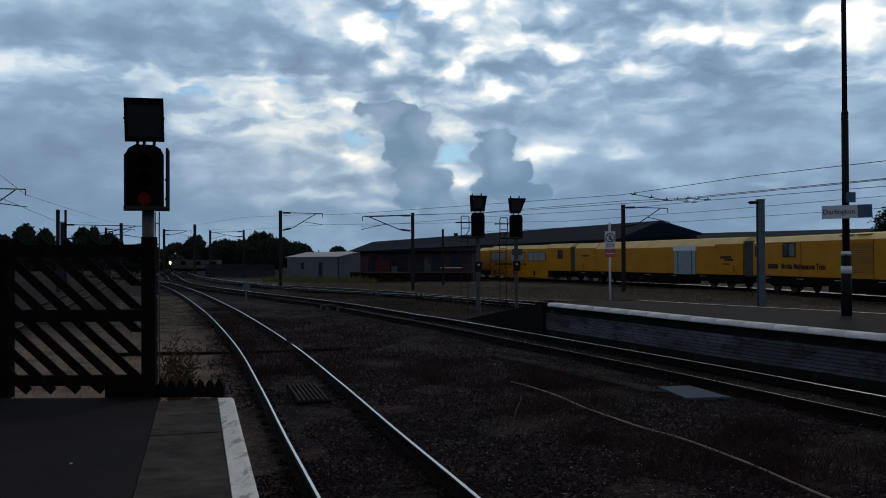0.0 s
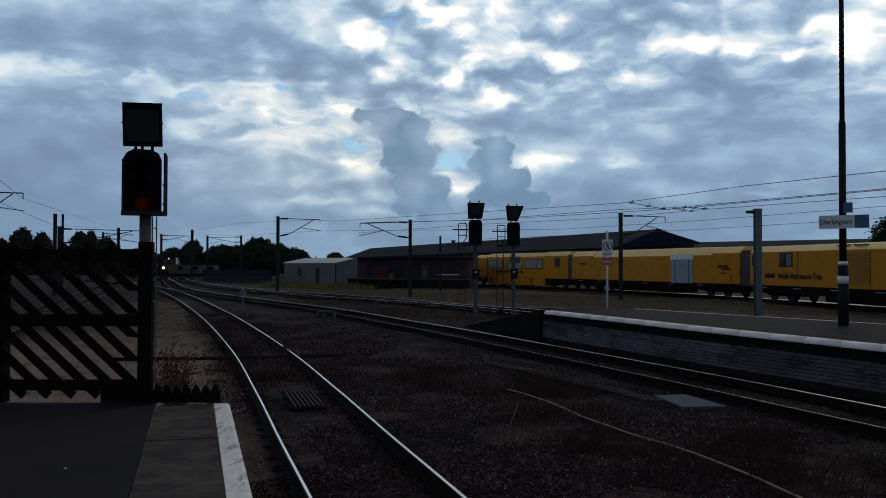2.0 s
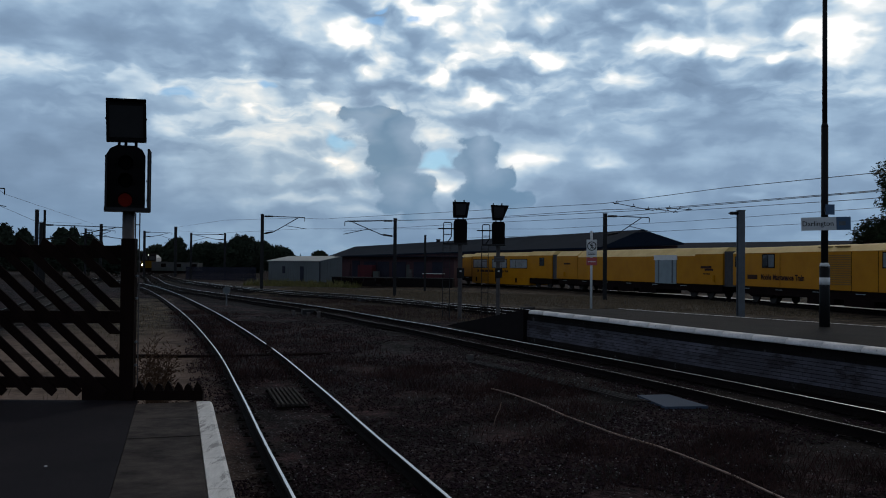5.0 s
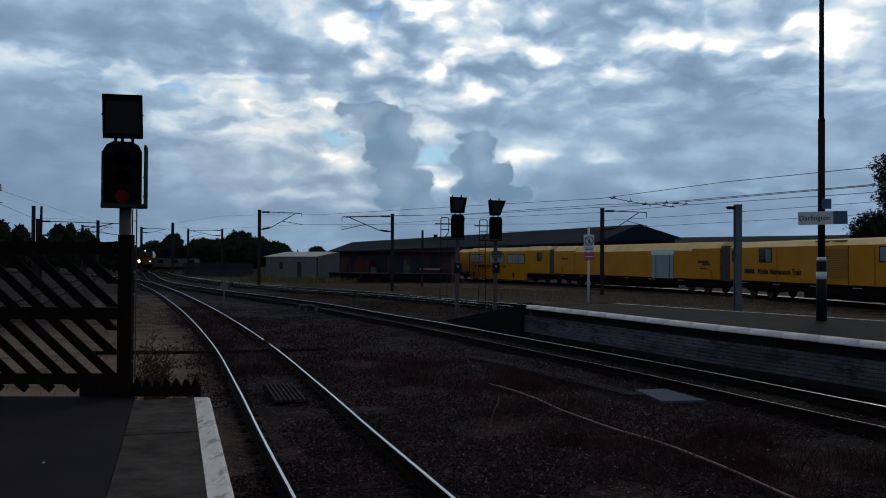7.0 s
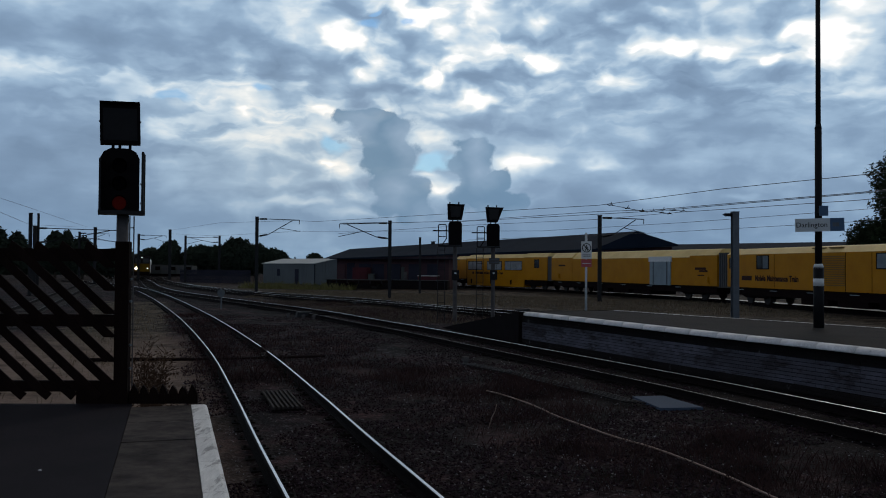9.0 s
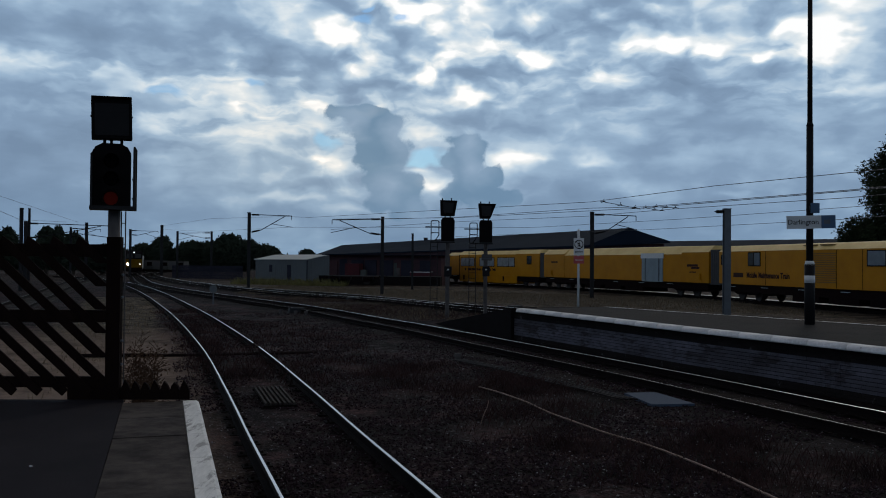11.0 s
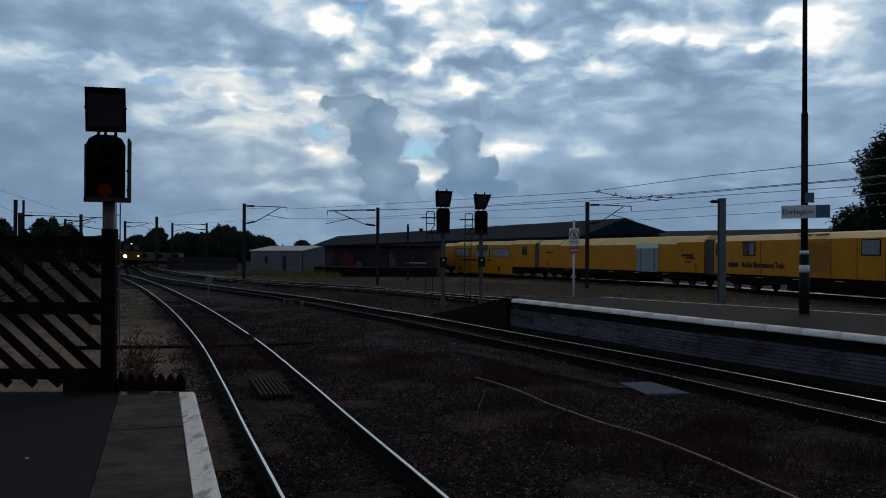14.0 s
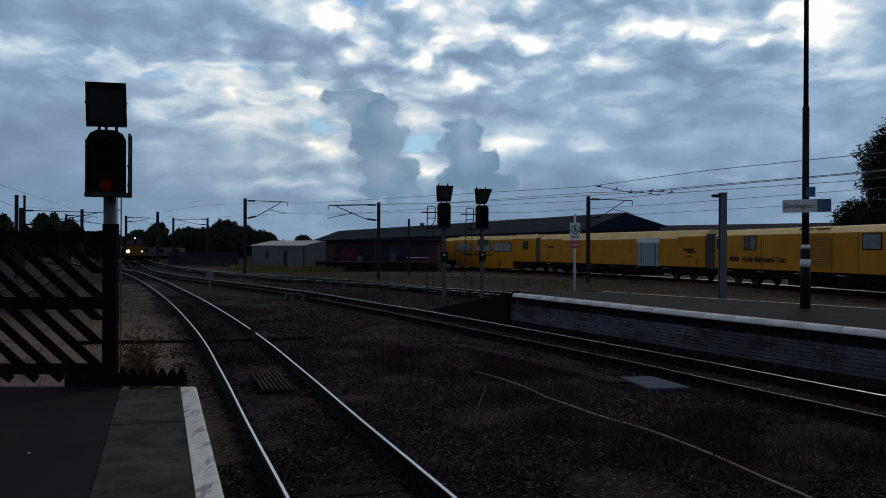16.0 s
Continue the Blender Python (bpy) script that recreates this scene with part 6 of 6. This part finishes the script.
def concrete_path():
    bm = bmesh.new()
    run = spline(T5, 1.5)
    last = None
    for x, y, h in run:
        if y > 92:
            break
        nx, ny = math.sin(h), -math.cos(h)
        ring = [bm.verts.new((x + nx * d, y + ny * d, z)) for d, z in ((1.9, -0.3), (1.9, -0.13), (3.8, -0.13), (3.8, -0.3))]
        if last:
            for k in range(4):
                bm.faces.new((last[k], last[(k + 1) % 4], ring[(k + 1) % 4], ring[k]))
        last = ring
    structure(part("concrete_path", bm, "pale_path"), "pale concrete path behind the works train", "path")


concrete_path()

# ---- small things by the track ----


def track_marker():
    root = thing("track_marker", "small round white marker board on a short post", "marker", m=pose(-11.55, 51.0, 0))
    bm = bmesh.new()
    rod(bm, (0, 0, -0.25), (0, 0, 0.55), 0.04, n=8)
    part("post", bm, "galv", root)
    bm = bmesh.new()
    rod(bm, (0, -0.06, 0.72), (0, -0.02, 0.72), 0.22, n=20)
    d = part("disc", bm, "corrugated", root)
    bm = bmesh.new()
    rod(bm, (0, -0.066, 0.72), (0, -0.06, 0.72), 0.09, n=14)
    part("centre", bm, "galv", d)


track_marker()


def grille():
    root = thing("timber_grille", "small dark slatted grille lying between the rails", "grille", m=pose(-2.52, 16.05, -0.13, 0, 0, 15.5))
    for k in range(7):
        bm = bmesh.new()
        box(bm, (-0.24 + k * 0.08, 0, 0.02), (0.035, 2.1, 0.045))
        part("slat", bm, "grey_timber", root)
    for y in (-1.02, 0.0, 1.02):
        bm = bmesh.new()
        box(bm, (0, y, -0.02), (0.56, 0.06, 0.04))
        part("cross_bar", bm, "rust", root)


grille()


def cover_sheet():
    root = thing("trough_cover", "flat blue-grey cover sheet lying on the ballast", "cover", m=pose(4.53, 15.95, -0.125, 0, 0, 0))
    bm = bmesh.new()
    prism(bm, [(-0.45, 0.62), (0.18, 0.74), (0.50, -0.64), (-0.30, -0.74)], -0.06, 0.0)
    soften(bm, 0.008)
    part("sheet", bm, "panel_blue", root)


cover_sheet()


def laid_cable(points, r, mat, label, name="cable"):
    bm = bmesh.new()
    run = spline([(p[0], p[1]) for p in points], 0.25)
    tube(bm, [(x, y, -0.118 + r + 0.008 * math.sin(k * 0.33) + 0.004 * math.sin(k * 0.9)) for k, (x, y, h) in enumerate(run)], r)
    ob = part(name, bm, mat, smooth=True)
    tagged(ob, label, "cable")


laid_cable([(1.33, 17.16), (1.85, 15.86), (2.33, 14.09), (2.66, 13.02), (2.91, 12.3), (3.15, 11.72), (3.46, 10.79), (3.87, 8.9), (4.1, 7.0)], 0.0135, "hose", "brown sheathed cable lying loose on the ballast")
for k, o in enumerate((-0.12, 0.0, 0.10, 0.2)):
    laid_cable([(1.1 + o, 22.0), (1.5 + o, 21.2), (2.25 + o, 19.8), (3.05 + o, 17.74), (3.95 + o * 0.8, 15.5)], 0.015, "cable", "dark cable running along the ballast beside others")


def pipe_crossing():
    """Dark pipe laid across under the rails of the near track."""
    bm = bmesh.new()
    tube(bm, [(-8.6, 22.6, -0.12), (-7.2, 22.9, -0.13), (-5.6, 23.2, -0.17), (-4.0, 23.6, -0.17), (-2.6, 24.0, -0.15)], 0.05, 8)
    tagged(part("pipe", bm, "under", smooth=True), "dark pipe laid across under the near track", "pipe")


pipe_crossing()


def twig():
    bm = bmesh.new()
    tube(bm, [(1.09, 13.6, -0.19), (1.13, 13.63, -0.05), (1.20, 13.68, 0.08), (1.22, 13.7, 0.17)], 0.007, 5)
    tagged(part("twig", bm, "hose", smooth=True), "dry pale twig sticking up from the ballast", "twig")


twig()


def stub(x, y, h, mat, label):
    root = thing("marker_post", label, "post", "small lineside posts", pose(x, y, -0.2))
    bm = bmesh.new()
    box(bm, (0, 0, h / 2), (0.12, 0.08, h), 12, 0.85)
    soften(bm, 0.01)
    part("stem", bm, mat, root)
    bm = bmesh.new()
    box(bm, (0, -0.02, h + 0.05), (0.16, 0.12, 0.10), 12)
    soften(bm, 0.015)
    part("cap", bm, mat, root)


stub(1.17, 22.1, 0.15, "grey_pole", "short grey concrete lineside post")
stub(-6.3, 42.0, 0.16, "grey_pole", "short grey lineside post by the points")
stub(-5.5, 41.4, 0.12, "grey_pole", "short grey lineside post by the points")
stub(-4.9, 40.5, 0.16, "grey_pole", "short grey lineside post by the points")


def point_motor(x, y, turn):
    root = thing("point_machine", "low dark grey points machine beside the rails", "points machine", "points machines", pose(x, y, -0.18, 0, 0, turn))
    bm = bmesh.new()
    box(bm, (0, 0, 0.12), (0.8, 0.4, 0.24), 0, 0.92)
    soften(bm, 0.03)
    part("casing", bm, "dark_steel", root)
    bm = bmesh.new()
    rod(bm, (0.4, 0, 0.1), (1.5, 0, 0.1), 0.025, n=8)
    part("drive_rod", bm, "rust", root)


point_motor(-5.7, 43.2, 20)
point_motor(-3.9, 57.0, 30)
point_motor(5.6, 47.2, 30)


def scatter_stones():
    """Loose ballast: small angular stones, thickest near the viewer."""
    rnd = np.random.RandomState(5)
    base = np.array([(1, 0, 0), (-1, 0, 0), (0, 1, 0), (0, -1, 0), (0, 0, 1), (0, 0, -1)], float)
    tri = np.array([(0, 2, 4), (2, 1, 4), (1, 3, 4), (3, 0, 4), (2, 0, 5), (1, 2, 5), (3, 1, 5), (0, 3, 5)])
    for name, n, mat, sz in (("ballast_stones", 96000, "stone", 0.019), ("pale_ballast_stones", 12000, "stone_pale", 0.0105)):
        y = 7.0 + 36 * rnd.rand(n) ** 1.8
        x = -0.30 * y - 2.2 + (10.0 + 0.27 * y) * rnd.rand(n)
        z = -0.172 + 0.012 * rnd.rand(n)
        keep = np.array([q > -0.285 * w + 0.3 and (mat != "stone" or noise.noise((q * 0.55, w * 0.40, 9)) > -0.16) and q < 11.2 - 0.37 * w + 1.3 for q, w in zip(x, y)])
        x, y, z = x[keep], y[keep], z[keep]
        n = len(x)
        s = sz * (0.5 + rnd.rand(n, 1, 1))
        pts = base[None] * (0.6 + 0.8 * rnd.rand(n, 6, 1)) + rnd.normal(0, 0.22, (n, 6, 3))
        a = rnd.rand(n) * 6.28
        ca, sa = np.cos(a)[:, None], np.sin(a)[:, None]
        px, py = pts[:, :, 0] * ca - pts[:, :, 1] * sa, pts[:, :, 0] * sa + pts[:, :, 1] * ca
        pts = np.stack((px, py, pts[:, :, 2] * 0.7), 2) * s
        h = np.array([0.04 * noise.noise((q * 0.35, w * 0.35, 0)) + 0.02 * noise.noise((q * 1.3, w * 1.3, 4)) for q, w in zip(x, y)])
        pts += np.stack((x, y, z + h), 1)[:, None, :]
        f = (tri[None] + 6 * np.arange(n)[:, None, None]).reshape(-1, 3)
        me = bpy.data.meshes.new(name)
        me.from_pydata(pts.reshape(-1, 3).tolist(), [], f.tolist())
        me.materials.append(M[mat])
        tagged(new(name, me), "loose dark angular ballast stones" if mat == "stone" else "scattered pale stones among the ballast", "ballast", kind="stuff")


scatter_stones()


def grass_patch(name, label, zone, n, hmin, hmax, mat, seed):
    """Many thin blades over a plan zone given by a function of two random numbers."""
    rnd = random.Random(seed)
    verts, faces = [], []
    for k in range(n):
        x, y = zone(rnd.random(), rnd.random())
        h = hmin + (hmax - hmin) * rnd.random() ** 1.5
        a = rnd.random() * 6.28
        w = 0.0035 + 0.0005 * max(0.0, y - 14)
        lx, ly = rnd.gauss(0, 0.3) * h, rnd.gauss(0, 0.3) * h
        dx, dy = math.cos(a) * w, math.sin(a) * w
        i = len(verts)
        verts += [(x - dx, y - dy, -0.24), (x + dx, y + dy, -0.24), (x + dx * 0.6 + lx * 0.5, y + dy * 0.6 + ly * 0.5, -0.2 + h * 0.6), (x + lx, y + ly, -0.2 + h)]
        faces.append((i, i + 1, i + 2, i + 3))
    me = bpy.data.meshes.new(name)
    me.from_pydata(verts, [], faces)
    me.materials.append(M[mat])
    tagged(new(name, me), label, "grass", kind="stuff")


grass_patch("dry_grass", "dry straw-coloured grass along the far tracks", lambda a, b: (-14 + 36 * a, 62 - 0.75 * (-9 + 36 * a) + 22 * b), 34000, 0.04, 0.19, "grass", 1)
grass_patch("dry_grass", "dry straw-coloured grass at the end of the platform", lambda a, b: (-4.4 - 0.30 * (b * 40) + 0.6 * math.log((a + 0.01) / (1.01 - a)), 9.6 + b * 40), 2600, 0.04, 0.20, "grass", 2)
grass_patch("green_weeds", "yellow-green weeds by the pale shed", lambda a, b: (-20 + 13 * a, 96 - 6 * a + 6 * b), 1800, 0.2, 0.9, "green_weed", 3)
grass_patch("ballast_weeds", "thin dry weeds growing through the ballast", lambda a, b: (-0.36 * (10 + b * 26) + 4.8 + 2.6 * a + b, 10 + b * 26), 6000, 0.03, 0.15, "weed_dark", 4)


def weed_clumps(name, label, spots, n, spread, low, high, mat, seed):
    """Tufts of very thin stalks round scattered roots."""
    rnd = random.Random(seed)
    verts, faces = [], []
    for cx, cy, size in spots(rnd):
        for k in range(n):
            x, y = cx + rnd.gauss(0, spread * size), cy + rnd.gauss(0, spread * size)
            h = size * (low + (high - low) * rnd.random())
            lx, ly, a, w = rnd.gauss(0, 0.35) * h, rnd.gauss(0, 0.35) * h, rnd.random() * 6.28, 0.0022 + 0.0025 * rnd.random()
            dx, dy = math.cos(a) * w, math.sin(a) * w
            i = len(verts)
            verts += [(x - dx, y - dy, -0.2), (x + dx, y + dy, -0.2), (x + dx + lx * 0.5, y + dy + ly * 0.5, -0.18 + h * 0.6), (x + lx, y + ly, -0.18 + h)]
            faces.append((i, i + 1, i + 2, i + 3))
    me = bpy.data.meshes.new(name)
    me.from_pydata(verts, [], faces)
    me.materials.append(M[mat])
    tagged(new(name, me), label, "weeds", kind="stuff")


def right_hand_spots(rnd):
    out = []
    for k in range(90):
        y = 9.5 + 12 * rnd.random()
        x = 9.6 - 0.36 * y - 3.6 * rnd.random() ** 1.3
        if abs(x - 4.5) > 1.2 or abs(y - 15.6) > 1.6:
            out.append((x, y, 0.5 + rnd.random()))
    return out


def mid_spots(rnd):
    out = []
    for k in range(60):
        y = 18 + 26 * rnd.random()
        out.append((5.0 - 0.34 * y - 3.0 * rnd.random(), y, 0.6 + rnd.random()))
    return out


weed_clumps("withered_weeds", "withered brown weeds tufted over the ballast", right_hand_spots, 130, 0.26, 0.05, 0.16, "weed_dark", 11)
weed_clumps("withered_weeds", "thin brown weeds between the two tracks", mid_spots, 110, 0.26, 0.05, 0.20, "weed_dark", 12)


def far_spots(rnd):
    out = []
    for k in range(150):
        y = 38 + 24 * rnd.random()
        out.append((21.3 - 0.50 * y + 5.5 * (rnd.random() - 0.5), y, 0.7 + 1.3 * rnd.random()))
    return out


weed_clumps("withered_weeds", "low brown weeds in patches between the far tracks", far_spots, 90, 0.40, 0.04, 0.12, "weed_dark", 13)
weed_clumps("dry_weeds", "pale dry weeds in patches between the far tracks", far_spots, 50, 0.30, 0.04, 0.12, "grass", 17)


def dead_shrub(x, y, seed, tall):
    rnd = random.Random(seed)
    root = thing("dead_shrub", "thin brown dried weed stalks beyond the fence", "shrub", "dried weeds", pose(x, y, -0.2))
    for k in range(8):
        bm = bmesh.new()
        p = Vector((rnd.gauss(0, 0.05), rnd.gauss(0, 0.05), 0))
        d = Vector((rnd.gauss(0, 0.22), rnd.gauss(0, 0.2), 1)).normalized()
        h = tall * (0.6 + 0.4 * rnd.random())
        rod(bm, p, p + d * h, 0.006, 0.002, 4)
        for j in range(26):
            q = p + d * h * (0.35 + 0.65 * rnd.random())
            e = q + Vector((rnd.gauss(0, 0.09), rnd.gauss(0, 0.09), 0.02 + 0.12 * rnd.random()))
            rod(bm, q, e, 0.003, 0.005, 3)
        for j in range(30):
            q = p + d * h * (0.3 + 0.7 * rnd.random()) + Vector((rnd.gauss(0, 0.10), rnd.gauss(0, 0.10), rnd.gauss(0, 0.05)))
            u = Vector((rnd.gauss(0, 1), rnd.gauss(0, 1), rnd.gauss(0, 1))).normalized() * 0.028
            w = u.orthogonal() * 0.5
            bm.faces.new([bm.verts.new(v) for v in (q - u, q + w, q + u, q - w)])
        part("stalk", bm, "dead_stalk", root)


dead_shrub(-4.05, 13.4, 4, 1.45)
dead_shrub(-3.78, 12.8, 6, 1.25)
dead_shrub(-4.45, 14.2, 8, 1.2)


def litter():
    root = thing("litter", "tiny pale scrap of litter lying on the tarmac", "litter", m=pose(-2.62, 6.12, 0.902))
    bm = bmesh.new()
    box(bm, (0, 0, 0.004), (0.022, 0.010, 0.007), 20, 0.8)
    part("scrap", bm, "sign_white", root)


litter()

island_bricks(ISLAND)

# ---- the moving locomotive ----


def locomotive():
    root = thing("locomotive", "grey diesel locomotive with a yellow front and lit headlight", "locomotive")
    half = 1.34
    bm = bmesh.new()
    slab_of(bm, [(-half, 1.0), (-half, 3.1), (-half + 0.22, 3.40), (half - 0.22, 3.40), (half, 3.1), (half, 1.0)], -17.6, -2.11)
    part("body", bm, "loco_body", root)
    bm = bmesh.new()
    slab_of(bm, [(-half + 0.2, 3.405), (-half + 0.55, 3.78), (-0.3, 3.92), (0.3, 3.92), (half - 0.55, 3.78), (half - 0.2, 3.405)], -17.3, -2.2)
    part("roof", bm, "loco_roof", root, "pale silver roof")
    bm = bmesh.new()
    prof = [(-2.1, 1.0), (-0.05, 1.0), (0.0, 2.55), (-0.45, 2.62), (-1.15, 3.62), (-1.75, 3.97), (-2.1, 3.97)]
    a = [bm.verts.new((x, -half, z)) for x, z in prof]
    b = [bm.verts.new((x, half, z)) for x, z in prof]
    bm.faces.new(a), bm.faces.new(b[::-1])
    for i in range(7):
        bm.faces.new((a[i], a[(i + 1) % 7], b[(i + 1) % 7], b[i]))
    cab = part("cab", bm, "black", root, "dark cab front above the yellow nose")
    bm = bmesh.new()
    box(bm, (0.0, 0, 1.86), (0.12, 2 * half + 0.02, 1.36))
    soften(bm, 0.03)
    part("nose_panel", bm, "loco_yellow", root, "yellow warning panel")
    for s in (-0.65, 0.65):
        bm = bmesh.new()
        q = [bm.verts.new(v) for v in ((-0.50, s - 0.52, 2.70), (-0.50, s + 0.52, 2.70), (-1.05, s + 0.46, 3.44), (-1.05, s - 0.46, 3.44))]
        bm.faces.new(q)
        ob = part("windscreen", bm, "glass", cab)
        ob.location = (0.05, 0, 0.03)
    bm = bmesh.new()
    box(bm, (-0.1, 0, 0.82), (0.3, 2.5, 0.42))
    soften(bm, 0.03)
    part("buffer_beam", bm, "under", root)
    for s in (-0.87, 0.87):
        bm = bmesh.new()
        rod(bm, (0.0, s, 0.98), (0.5, s, 0.98), 0.11, n=10)
        rod(bm, (0.5, s, 0.98), (0.56, s, 0.98), 0.25, n=14)
        part("buffer", bm, "under", root)
    for s, mat, r in ((-0.92, "headlight", 0.20), (0.95, "marker", 0.10)):
        bm = bmesh.new()
        rod(bm, (0.05, s, 1.76), (0.09, s, 1.76), r, n=14)
        part("headlight", bm, mat, root, "bright lit headlight" if r > 0.1 else "small lit marker light")
    bm = bmesh.new()
    rod(bm, (-1.25, 0, 3.66), (-1.05, 0, 3.66), 0.09, n=12)
    part("top_light", bm, "marker", root, "small lit top light")
    bm = bmesh.new()
    box(bm, (-9.6, 0, 0.75), (15.6, 2.3, 0.5))
    part("underframe", bm, "under", root)
    for x in (-3.6, -14.4):
        for dx in (-1.4, 1.4):
            bm = bmesh.new()
            for s in (-0.78, 0.78):
                rod(bm, (x + dx, s - 0.06, 0.48), (x + dx, s + 0.06, 0.48), 0.48, n=18)
            rod(bm, (x + dx, -0.78, 0.48), (x + dx, 0.78, 0.48), 0.08, n=8)
            part("wheelset", bm, "wheel", root)
    return root


LOCO = locomotive()
# how far out the front stands as it rolls in, time by time
LOCO_RUN = [(0.5 * k, 185.0 - 3.7 * 0.5 * k) for k in range(33)]


def motions():
    line = spline(T2, 0.5)

    def point(y):
        for a, b in zip(line, line[1:]):
            if a[1] <= y <= b[1]:
                f = (y - a[1]) / (b[1] - a[1])
                return Vector((a[0] + (b[0] - a[0]) * f, y))

    def on_track(y):
        p, back = point(y), point(y + 15.0)
        d = p - back
        return pose(p.x, p.y, 0, 0, 0, math.degrees(math.atan2(d.y, d.x)) - 1.9 * (185.0 - y) / 59.0)
    walk(LOCO, [(t, on_track(y)) for t, y in LOCO_RUN])


motions()
